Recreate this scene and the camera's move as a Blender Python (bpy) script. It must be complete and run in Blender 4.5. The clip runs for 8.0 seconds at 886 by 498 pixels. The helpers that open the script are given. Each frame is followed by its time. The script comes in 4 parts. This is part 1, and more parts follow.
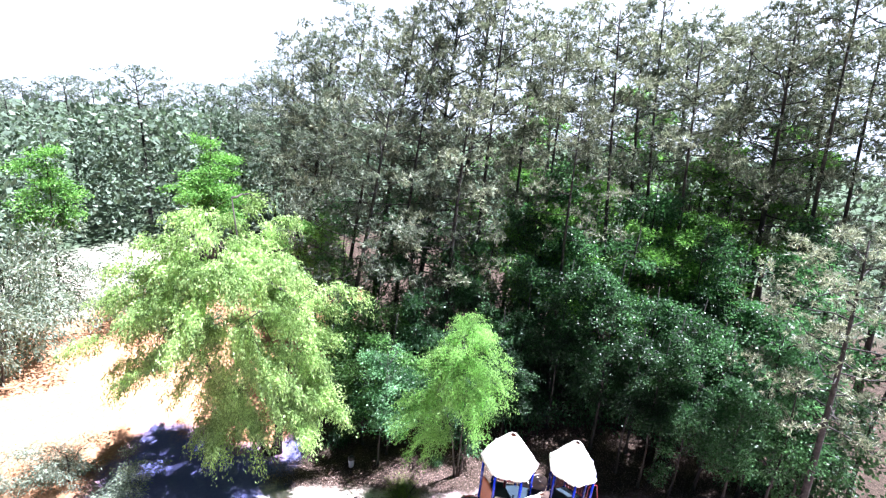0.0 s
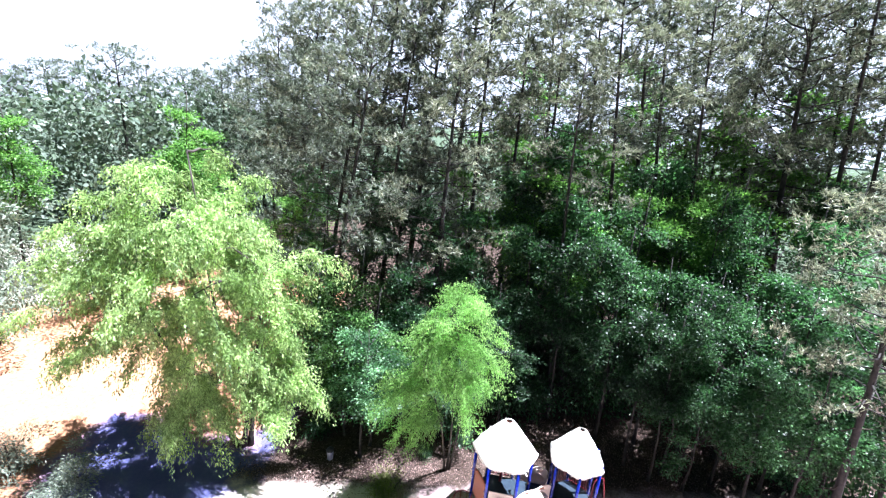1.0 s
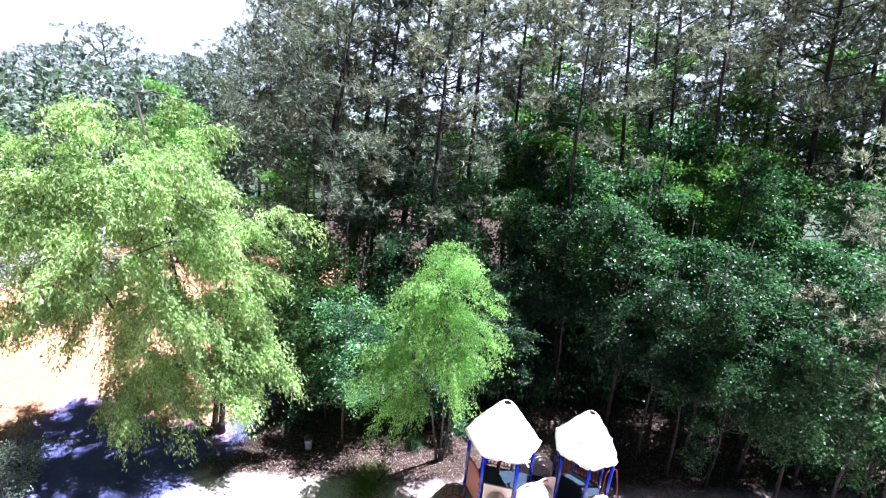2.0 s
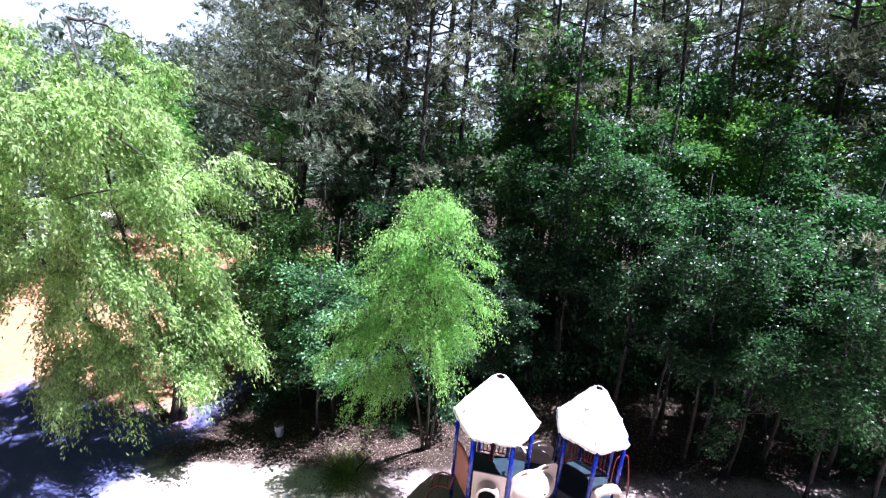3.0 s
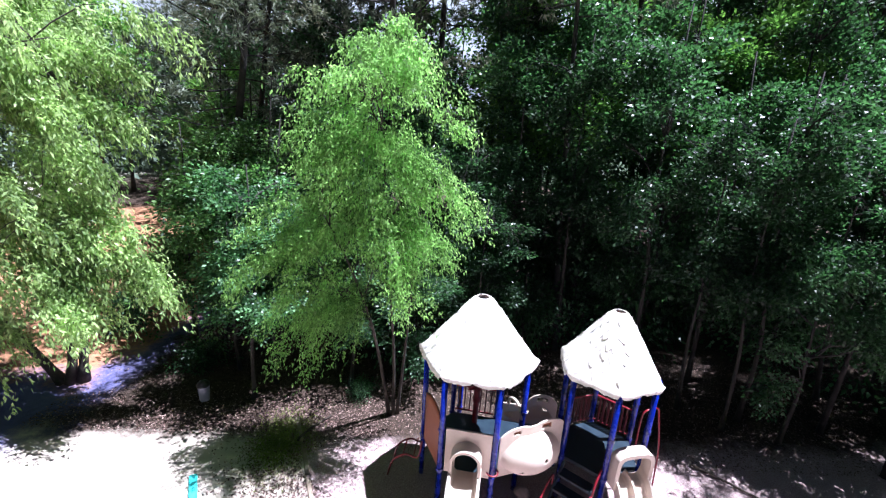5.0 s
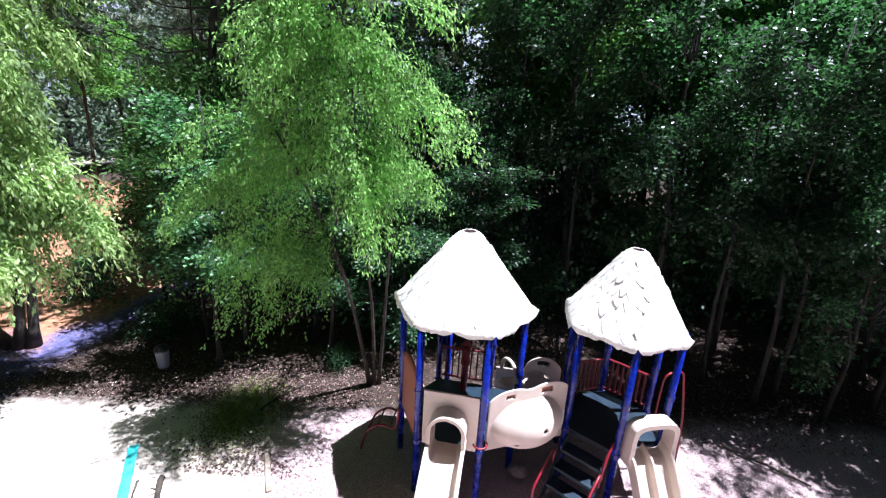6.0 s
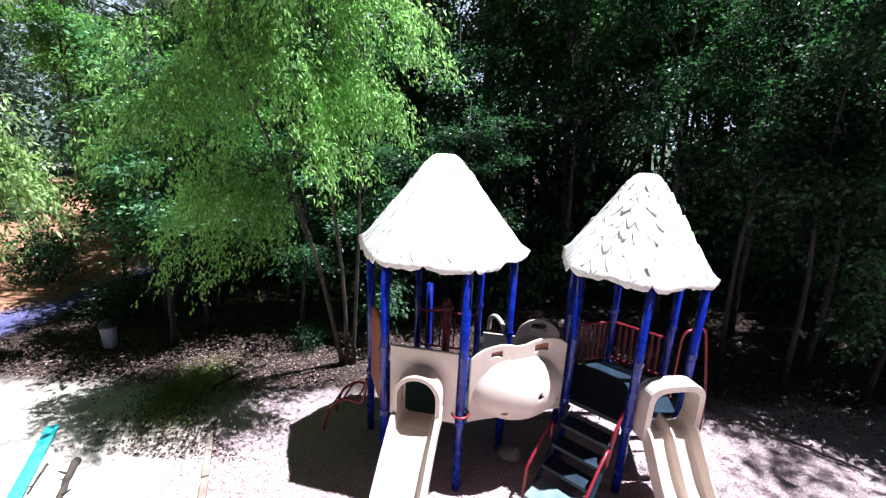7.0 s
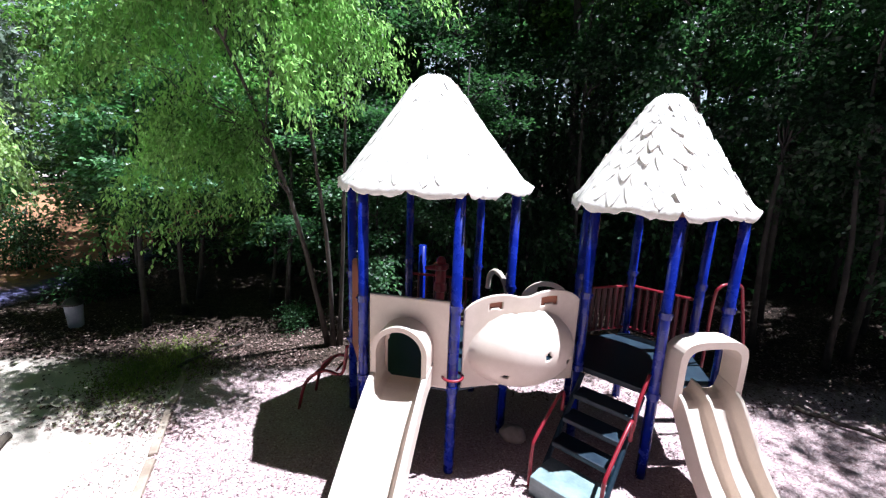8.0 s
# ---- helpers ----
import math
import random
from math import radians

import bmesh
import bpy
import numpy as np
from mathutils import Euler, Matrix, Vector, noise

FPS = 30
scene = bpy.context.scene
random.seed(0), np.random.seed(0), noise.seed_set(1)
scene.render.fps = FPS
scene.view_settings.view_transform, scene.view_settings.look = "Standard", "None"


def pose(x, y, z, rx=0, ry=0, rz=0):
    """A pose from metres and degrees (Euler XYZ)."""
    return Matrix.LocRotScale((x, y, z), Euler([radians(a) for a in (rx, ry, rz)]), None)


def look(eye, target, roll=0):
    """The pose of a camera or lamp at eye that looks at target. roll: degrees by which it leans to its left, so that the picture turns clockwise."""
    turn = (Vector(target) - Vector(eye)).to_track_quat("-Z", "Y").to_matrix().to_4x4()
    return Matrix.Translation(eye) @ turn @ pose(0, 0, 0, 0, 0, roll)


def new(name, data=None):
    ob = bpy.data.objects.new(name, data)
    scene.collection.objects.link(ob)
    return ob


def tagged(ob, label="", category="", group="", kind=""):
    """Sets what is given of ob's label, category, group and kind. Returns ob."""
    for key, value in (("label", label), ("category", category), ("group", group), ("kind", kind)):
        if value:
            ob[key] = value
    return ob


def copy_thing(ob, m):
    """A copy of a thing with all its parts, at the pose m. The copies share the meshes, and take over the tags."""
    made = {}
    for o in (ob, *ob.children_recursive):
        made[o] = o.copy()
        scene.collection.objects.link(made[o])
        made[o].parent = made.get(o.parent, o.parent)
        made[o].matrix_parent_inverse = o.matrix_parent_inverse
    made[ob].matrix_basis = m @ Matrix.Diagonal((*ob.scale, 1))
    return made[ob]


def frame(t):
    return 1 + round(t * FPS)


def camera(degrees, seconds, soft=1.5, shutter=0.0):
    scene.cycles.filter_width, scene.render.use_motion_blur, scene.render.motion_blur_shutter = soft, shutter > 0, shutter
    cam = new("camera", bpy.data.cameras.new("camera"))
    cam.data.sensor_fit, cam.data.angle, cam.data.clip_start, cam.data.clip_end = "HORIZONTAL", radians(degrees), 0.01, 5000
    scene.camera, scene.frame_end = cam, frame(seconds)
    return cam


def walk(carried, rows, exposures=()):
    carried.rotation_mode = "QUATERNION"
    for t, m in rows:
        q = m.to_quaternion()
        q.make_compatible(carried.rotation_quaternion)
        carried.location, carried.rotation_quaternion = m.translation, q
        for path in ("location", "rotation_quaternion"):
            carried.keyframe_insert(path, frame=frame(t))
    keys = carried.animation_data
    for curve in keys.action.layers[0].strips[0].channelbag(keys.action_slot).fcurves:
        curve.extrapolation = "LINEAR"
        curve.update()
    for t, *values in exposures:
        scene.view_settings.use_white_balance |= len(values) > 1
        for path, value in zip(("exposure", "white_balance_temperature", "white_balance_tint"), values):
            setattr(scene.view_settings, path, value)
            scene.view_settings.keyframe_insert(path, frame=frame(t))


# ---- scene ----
cam = camera(92.0, 8.0, 1.25)
PATH = [
    (0, (-3.791, -13.734, 15.597), (-3.684, -10.873, 14.702), 5.09),
    (1, (-3.173, -12.246, 13.848), (-3.062, -9.387, 12.946), 4.96),
    (2.5, (-2.135, -10.196, 11.175), (-2.080, -7.334, 10.278), 4.29),
    (3.5, (-1.569, -9.023, 9.496), (-1.500, -6.156, 8.616), 3.76),
    (4.5, (-1.182, -7.968, 7.881), (-1.089, -5.093, 7.030), 3.61),
    (6, (-0.358, -6.411, 5.793), (-0.352, -3.549, 4.894), 3.26),
    (6.5, (-0.086, -6.029, 5.050), (-0.098, -3.149, 4.211), 2.86),
    (7, (0.094, -5.697, 4.409), (0.078, -2.801, 3.628), 2.68),
    (7.5, (0.222, -5.403, 3.870), (0.186, -2.494, 3.137), 2.44),
    (8, (0.320, -5.166, 3.338), (0.248, -2.238, 2.690), 2.29),
]
walk(cam, [(t, look(e, g, r)) for t, e, g, r in PATH], exposures=[(0.0, 2.66, 5450, 17), (2.5, 2.24, 5300, 19), (4.5, 1.84, 5300, 19), (8.0, 1.54, 5400, 12)])

# ---------------------------------------------------------------- sky and sun
SUN_TO = Vector((1.10, 0.08, 3.07)).normalized()
world = bpy.data.worlds.new("world")
scene.world = world
world.use_nodes = True
wn = world.node_tree
sky = wn.nodes.new("ShaderNodeTexSky")
sky.sky_type = "NISHITA"
sky.sun_disc = False
sky.sun_elevation = math.asin(SUN_TO.z)
sky.sun_rotation = math.atan2(SUN_TO.x, SUN_TO.y)
sky.dust_density = 0.6
wn.links.new(sky.outputs[0], wn.nodes["Background"].inputs[0])
wn.nodes["Background"].inputs[1].default_value = 0.004
sun = new("sun", bpy.data.lights.new("sun", "SUN"))
sun.data.energy, sun.data.angle, sun.data.color = 5.0, radians(0.55), (1.0, 0.96, 0.9)
sun.matrix_world = look(SUN_TO * 60, (0, 0, 0))


def white_sky():
    """The glaring haze behind the wood: a plain far backdrop of sky."""
    m = bpy.data.materials.new("glaring white haze")
    m.use_nodes = True
    m.node_tree.nodes.remove(m.node_tree.nodes["Principled BSDF"])
    e = m.node_tree.nodes.new("ShaderNodeEmission")
    e.inputs[0].default_value, e.inputs[1].default_value = (0.90, 0.95, 1.0, 1), 0.32
    m.node_tree.links.new(e.outputs[0], m.node_tree.nodes["Material Output"].inputs[0])
    bm = bmesh.new()
    low, top = [], []
    for i in range(25):
        t = radians(-78 + 156 * i / 24)
        x, y = 420 * math.sin(t), 420 * math.cos(t)
        low.append(bm.verts.new((x, y, -5)))
        top.append(bm.verts.new((x, y, 140)))
    for i in range(24):
        bm.faces.new((low[i], low[i + 1], top[i + 1], top[i]))
    me = bpy.data.meshes.new("backdrop")
    bm.to_mesh(me)
    bm.free()
    me.materials.append(m)
    tagged(new("backdrop", me), "white hazy sky behind the wood", "sky", kind="structure")


white_sky()

# ---------------------------------------------------------------- materials
def nodes_of(name):
    m = bpy.data.materials.new(name)
    m.use_nodes = True
    return m, m.node_tree.nodes, m.node_tree.links, m.node_tree.nodes["Principled BSDF"]


def noise_tex(nt, scale, detail=4.0, rough=0.6, vec=None):
    n = nt.nodes.new("ShaderNodeTexNoise")
    n.inputs["Scale"].default_value = scale
    n.inputs["Detail"].default_value = detail
    n.inputs["Roughness"].default_value = rough
    if vec is not None:
        nt.links.new(vec, n.inputs["Vector"])
    return n.outputs[0]


def coords(nt, kind="Object"):
    return nt.nodes.new("ShaderNodeTexCoord").outputs[kind]


def mixed(nt, fac, a, b, mode="MIX"):
    n = nt.nodes.new("ShaderNodeMix")
    n.data_type, n.blend_type = "RGBA", mode
    for socket, value in ((n.inputs[0], fac), (n.inputs[6], a), (n.inputs[7], b)):
        if isinstance(value, bpy.types.NodeSocket):
            nt.links.new(value, socket)
        elif isinstance(value, (int, float)):
            socket.default_value = value
        else:
            socket.default_value = (*value, 1)
    return n.outputs[2]


def ramp(nt, fac, lo, hi):
    n = nt.nodes.new("ShaderNodeMapRange")
    n.interpolation_type = "SMOOTHSTEP"
    n.inputs[1].default_value, n.inputs[2].default_value = lo, hi
    nt.links.new(fac, n.inputs[0])
    return n.outputs[0]


def calc(nt, op, a, b=None):
    n = nt.nodes.new("ShaderNodeMath")
    n.operation = op
    for i, v in enumerate((a, b)):
        if isinstance(v, bpy.types.NodeSocket):
            nt.links.new(v, n.inputs[i])
        elif v is not None:
            n.inputs[i].default_value = v
    return n.outputs[0]


def bumped(nt, bsdf, height, strength, distance=0.01):
    b = nt.nodes.new("ShaderNodeBump")
    b.inputs["Strength"].default_value, b.inputs["Distance"].default_value = strength, distance
    nt.links.new(height, b.inputs["Height"])
    nt.links.new(b.outputs[0], bsdf.inputs["Normal"])


def surface(name, a, b, scale=8.0, rough=0.5, bump=0.2, fine=60.0, metal=0.0, spread=(0.35, 0.7)):
    """Two tones mixed by a coarse noise, with a fine grain in colour and relief."""
    m, nodes, links, p = nodes_of(name)
    nt = m.node_tree
    vec = coords(nt)
    big, small = noise_tex(nt, scale, 5, 0.65, vec), noise_tex(nt, fine, 3, 0.7, vec)
    col = mixed(nt, ramp(nt, big, *spread), a, b)
    col = mixed(nt, calc(nt, "MULTIPLY", small, 0.35), col, [c * 0.45 for c in a])
    links.new(col, p.inputs["Base Color"])
    links.new(calc(nt, "ADD", calc(nt, "MULTIPLY", big, 0.25), rough - 0.12), p.inputs["Roughness"])
    p.inputs["Metallic"].default_value = metal
    if bump:
        bumped(nt, p, small, bump)
    return m


def foliage(name, dark, light, glow, rough=0.45, through_light=0.35, gloss=0.2, spread=1.8, vary=0.3):
    """Leaves that let some light through; each leaf has a tone of its own."""
    m, nodes, links, p = nodes_of(name)
    nt = m.node_tree
    geo = nodes.new("ShaderNodeNewGeometry")
    big = noise_tex(nt, 0.9, 3, 0.6, geo.outputs["Position"])
    fac = calc(nt, "ADD", calc(nt, "MULTIPLY", geo.outputs["Random Per Island"], 0.6), calc(nt, "MULTIPLY", ramp(nt, big, 0.35, 0.65), 0.4))
    fac = calc(nt, "POWER", fac, spread)
    tone = calc(nt, "ADD", calc(nt, "MULTIPLY", nodes.new("ShaderNodeObjectInfo").outputs["Random"], vary), 1.0 - vary * 0.5)
    col = mixed(nt, fac, [c * 0.8 for c in dark], [c * 1.2 for c in light])
    links.new(mixed(nt, 1.0, col, tone, "MULTIPLY"), p.inputs["Base Color"])
    p.inputs["Roughness"].default_value = rough
    p.inputs["Specular IOR Level"].default_value = gloss
    t = nodes.new("ShaderNodeBsdfTranslucent")
    links.new(mixed(nt, 1.0, mixed(nt, fac, [c * 0.45 for c in glow], [c * 1.25 for c in glow]), tone, "MULTIPLY"), t.inputs[0])
    mix = nodes.new("ShaderNodeMixShader")
    mix.inputs[0].default_value = through_light
    links.new(p.outputs[0], mix.inputs[1])
    links.new(t.outputs[0], mix.inputs[2])
    links.new(mix.outputs[0], nodes["Material Output"].inputs[0])
    return m


BARK = surface("grey brown bark", (0.03, 0.024, 0.02), (0.085, 0.07, 0.058), 3, 0.9, 0.9, 18)
PINE_BARK = surface("dark plated pine bark", (0.013, 0.011, 0.010), (0.05, 0.043, 0.038), 4, 0.9, 1.0, 14)
LIME_LEAF = foliage("light green willow leaves", (0.07, 0.135, 0.04), (0.55, 0.70, 0.30), (0.50, 0.73, 0.21), 0.4, 0.5, spread=1.5)
GREEN_LEAF = foliage("fresh green leaves", (0.05, 0.12, 0.028), (0.36, 0.60, 0.19), (0.54, 0.94, 0.25), 0.4, 0.62, spread=1.2)
DEEP_LEAF = foliage("dark green glossy leaves", (0.005, 0.020, 0.009), (0.18, 0.32, 0.16), (0.13, 0.36, 0.09), 0.38, 0.42, 0.35, 3.1, 1.1)
MID_LEAF = foliage("mid green soft leaves", (0.016, 0.05, 0.014), (0.24, 0.40, 0.13), (0.18, 0.44, 0.08), 0.42, 0.42, 0.3, 2.2, 0.9)
SPRING_LEAF = foliage("bright yellow green leaves", (0.04, 0.12, 0.025), (0.24, 0.43, 0.11), (0.22, 0.50, 0.07), 0.4, 0.45)
NEEDLE = foliage("grey green pine needles", (0.026, 0.036, 0.022), (0.46, 0.48, 0.34), (0.26, 0.30, 0.17), 0.45, 0.32, spread=1.9, vary=0.6)
DARK_NEEDLE = foliage("dark grey green pine needles", (0.02, 0.03, 0.022), (0.36, 0.40, 0.30), (0.18, 0.24, 0.13), 0.45, 0.32, spread=1.9, vary=0.6)
FAR_LEAF = foliage("grey green distant foliage", (0.10, 0.14, 0.10), (0.26, 0.32, 0.24), (0.16, 0.24, 0.12))
CEDAR = foliage("silvery green shrub leaves", (0.08, 0.11, 0.075), (0.42, 0.46, 0.36), (0.22, 0.30, 0.16), vary=0.5)
BLUE = surface("blue powder coated steel", (0.004, 0.011, 0.17), (0.008, 0.02, 0.26), 5, 0.26, 0.03, 120)
RED = surface("red powder coated steel", (0.17, 0.005, 0.014), (0.26, 0.014, 0.026), 5, 0.35, 0.03, 120)
MAROON = surface("maroon plastic", (0.06, 0.004, 0.008), (0.10, 0.008, 0.014), 4, 0.45, 0.05, 90)
BEIGE = surface("sun bleached beige plastic", (0.66, 0.55, 0.46), (0.75, 0.64, 0.55), 3, 0.5, 0.06, 90)
THATCH = surface("pale moulded thatch plastic", (0.80, 0.75, 0.68), (0.88, 0.85, 0.80), 4, 0.6, 0.3, 40)
LINER = surface("reddish brown roof underside", (0.26, 0.12, 0.075), (0.36, 0.18, 0.11), 4, 0.6, 0.1, 50)
TERRACOTTA = surface("terracotta plastic", (0.28, 0.09, 0.045), (0.36, 0.13, 0.065), 3, 0.5, 0.05, 80)
DECKING = surface("dark teal coated steel", (0.004, 0.014, 0.028), (0.008, 0.026, 0.042), 6, 0.45, 0.1, 90)
STEEL = surface("galvanised steel", (0.45, 0.45, 0.46), (0.6, 0.6, 0.6), 10, 0.35, 0.05, 120, 0.9)
TEAL = surface("turquoise painted board", (0.08, 0.60, 0.62), (0.12, 0.70, 0.70), 4, 0.4, 0.05, 60)
BIN_GREY = surface("pale grey plastic", (0.34, 0.35, 0.46), (0.42, 0.43, 0.54), 4, 0.5, 0.05, 60)
BLACK = surface("black plastic", (0.012, 0.012, 0.014), (0.03, 0.03, 0.03), 5, 0.45, 0.05, 60)
TIMBER = surface("weathered timber", (0.24, 0.18, 0.13), (0.42, 0.35, 0.28), 3, 0.85, 0.6, 30)
DEADWOOD = surface("dark dead wood", (0.03, 0.022, 0.016), (0.09, 0.07, 0.05), 5, 0.9, 0.7, 30)
ROCK = surface("pale stone", (0.30, 0.25, 0.22), (0.45, 0.38, 0.34), 4, 0.85, 0.6, 20)


def litter_material(name, tones):
    m, nodes, links, p = nodes_of(name)
    nt = m.node_tree
    geo = nodes.new("ShaderNodeNewGeometry")
    r = nodes.new("ShaderNodeValToRGB")
    r.color_ramp.interpolation = "CONSTANT"
    while len(r.color_ramp.elements) < len(tones):
        r.color_ramp.elements.new(0.5)
    for i, c in enumerate(tones):
        r.color_ramp.elements[i].position = i / len(tones)
        r.color_ramp.elements[i].color = (*c, 1)
    links.new(geo.outputs["Random Per Island"], r.inputs[0])
    links.new(r.outputs[0], p.inputs["Base Color"])
    p.inputs["Roughness"].default_value = 0.75
    return m


LITTER = litter_material("dry fallen leaves", [(0.05, 0.028, 0.022), (0.12, 0.066, 0.055), (0.20, 0.125, 0.105), (0.08, 0.045, 0.036), (0.30, 0.21, 0.18)])
CHIP = litter_material("pinkish wood chips", [(0.40, 0.27, 0.27), (0.54, 0.41, 0.40), (0.26, 0.16, 0.16), (0.64, 0.52, 0.50), (0.46, 0.32, 0.32)])
GRASS = foliage("thin grass blades", (0.14, 0.18, 0.04), (0.32, 0.38, 0.09), (0.24, 0.34, 0.06))


def ground_material():
    """Forest floor, wood chips inside the timber edging, pale sand, orange clay and a track with blue shade put into
    its colour.
    """
    m, nodes, links, p = nodes_of("ground of sand, clay, chips and shade-darkened leaf mould")
    nt = m.node_tree
    pos = nodes.new("ShaderNodeNewGeometry").outputs["Position"]
    xyz = nodes.new("ShaderNodeSeparateXYZ")
    links.new(pos, xyz.inputs[0])
    X, Y = xyz.outputs[0], xyz.outputs[1]
    mid, fine, grit = noise_tex(nt, 0.7, 4, 0.6, pos), noise_tex(nt, 7, 5, 0.7, pos), noise_tex(nt, 38, 3, 0.7, pos)

    def side(ax, ay, off, width, wob=1.2):
        """1 where ax * x + ay * y > off, with a wobbling border."""
        v = calc(nt, "ADD", calc(nt, "MULTIPLY", X, ax), calc(nt, "MULTIPLY", Y, ay))
        v = calc(nt, "ADD", v, calc(nt, "MULTIPLY", calc(nt, "SUBTRACT", mid, 0.5), wob * 2))
        v = calc(nt, "ADD", v, calc(nt, "MULTIPLY", calc(nt, "SUBTRACT", fine, 0.5), wob))
        return ramp(nt, v, off - width, off + width)

    sand = mixed(nt, fine, (0.50, 0.42, 0.35), (0.64, 0.56, 0.48))
    chips = mixed(nt, ramp(nt, grit, 0.35, 0.65), (0.34, 0.24, 0.24), (0.56, 0.44, 0.43))
    # leaf mould, its tones darkened further for the deep shade under the wood
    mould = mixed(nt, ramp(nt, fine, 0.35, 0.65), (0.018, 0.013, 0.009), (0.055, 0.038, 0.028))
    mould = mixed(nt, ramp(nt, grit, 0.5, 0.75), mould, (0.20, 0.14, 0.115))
    clay = mixed(nt, ramp(nt, fine, 0.3, 0.7), (0.30, 0.14, 0.075), (0.44, 0.24, 0.135))
    # the track's grey pushed to dark blue: its sky-lit shade is in the colour
    shade_blue_track = mixed(nt, fine, (0.09, 0.095, 0.25), (0.16, 0.165, 0.36))
    inside = side(1.0, 0.43, -3.37, 0.02, 0.0)
    col = mixed(nt, inside, sand, chips)
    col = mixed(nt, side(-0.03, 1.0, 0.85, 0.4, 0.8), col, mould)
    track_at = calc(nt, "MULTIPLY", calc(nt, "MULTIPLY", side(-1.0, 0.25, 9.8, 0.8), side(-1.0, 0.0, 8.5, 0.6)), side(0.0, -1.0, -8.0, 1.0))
    col = mixed(nt, track_at, col, shade_blue_track)
    clay_at = calc(nt, "MULTIPLY", calc(nt, "MULTIPLY", side(-1.0, 0.25, 10.5, 0.6), side(-1.0, 0.0, 9.0, 0.6)), calc(nt, "MAXIMUM", side(0.2, 1.0, 0.4, 0.6), side(-1.0, 0.0, 16.5, 0.8)))
    clay_at = calc(nt, "MULTIPLY", clay_at, side(0.0, -1.0, -20.0, 1.0))
    col = mixed(nt, clay_at, col, clay)
    far_track = calc(nt, "MULTIPLY", side(-1.0, 0.0, 27.0, 0.8), side(0.0, 1.0, 12.5, 0.8))
    col = mixed(nt, far_track, col, sand)
    far_off = ramp(nt, calc(nt, "SQRT", calc(nt, "ADD", calc(nt, "MULTIPLY", X, X), calc(nt, "MULTIPLY", Y, Y))), 36.0, 46.0)
    col = mixed(nt, far_off, col, (0.06, 0.085, 0.05))
    links.new(col, p.inputs["Base Color"])
    p.inputs["Roughness"].default_value = 0.95
    p.inputs["Specular IOR Level"].default_value = 0.15
    bumped(nt, p, calc(nt, "ADD", fine, grit), 0.8, 0.03)
    return m


GROUND = ground_material()


# ---------------------------------------------------------------- mesh helpers
def part(name, bm, material, parent=None, label="", smooth=False):
    me = bpy.data.meshes.new(name)
    bmesh.ops.recalc_face_normals(bm, faces=bm.faces)
    bm.to_mesh(me)
    bm.free()
    me.materials.append(material)
    if smooth:
        me.polygons.foreach_set("use_smooth", [True] * len(me.polygons))
    ob = new(name, me)
    ob.parent = parent
    if label:
        ob["label"] = label
    return ob


def bulk(name, verts, faces, material, parent=None, smooth=False):
    """A mesh from arrays: verts (n, 3), faces (m, 3 or 4)."""
    me = bpy.data.meshes.new(name)
    k = faces.shape[1]
    me.vertices.add(len(verts))
    me.vertices.foreach_set("co", np.ascontiguousarray(verts, dtype=np.float32).ravel())
    me.loops.add(faces.size)
    me.loops.foreach_set("vertex_index", np.ascontiguousarray(faces, dtype=np.int32).ravel())
    me.polygons.add(len(faces))
    me.polygons.foreach_set("loop_start", np.arange(0, faces.size, k, dtype=np.int32))
    me.update(calc_edges=True)
    me.materials.append(material)
    if smooth:
        me.polygons.foreach_set("use_smooth", [True] * len(me.polygons))
    ob = new(name, me)
    ob.parent = parent
    return ob


def thing(name, label, category, group="", at=(0, 0, 0)):
    ob = new(name)
    ob.empty_display_size = 0.2
    ob.location = at
    return tagged(ob, label, category, group)


def tube(bm, pts, radii, n=8, caps=True):
    """A tapered tube along a line of points, added to bm."""
    pts = [Vector(p) for p in pts]
    if not isinstance(radii, (list, tuple)):
        radii = [radii] * len(pts)
    side, rings = None, []
    for i, p in enumerate(pts):
        d = (pts[min(i + 1, len(pts) - 1)] - pts[max(i - 1, 0)]).normalized()
        if side is None:
            side = d.orthogonal().normalized()
        side = (side - d * side.dot(d)).normalized()
        up = d.cross(side)
        rings.append([bm.verts.new(p + (side * math.cos(a) + up * math.sin(a)) * radii[i]) for a in (2 * math.pi * j / n for j in range(n))])
    for a, b in zip(rings, rings[1:]):
        for j in range(n):
            bm.faces.new((a[j], a[(j + 1) % n], b[(j + 1) % n], b[j]))
    if caps:
        bm.faces.new(rings[0][::-1])
        bm.faces.new(rings[-1])
    return bm


def box(bm, lo, hi, m=None):
    v = [bm.verts.new((x, y, z)) for x in (lo[0], hi[0]) for y in (lo[1], hi[1]) for z in (lo[2], hi[2])]
    for f in ((0, 1, 3, 2), (4, 6, 7, 5), (0, 4, 5, 1), (2, 3, 7, 6), (0, 2, 6, 4), (1, 5, 7, 3)):
        bm.faces.new([v[i] for i in f])
    if m is not None:
        bmesh.ops.transform(bm, matrix=m, verts=v)
    return v


def bevelled(ob, width=0.008, segments=2):
    b = ob.modifiers.new("bevel", "BEVEL")
    b.width, b.segments, b.limit_method = width, segments, "ANGLE"
    return ob


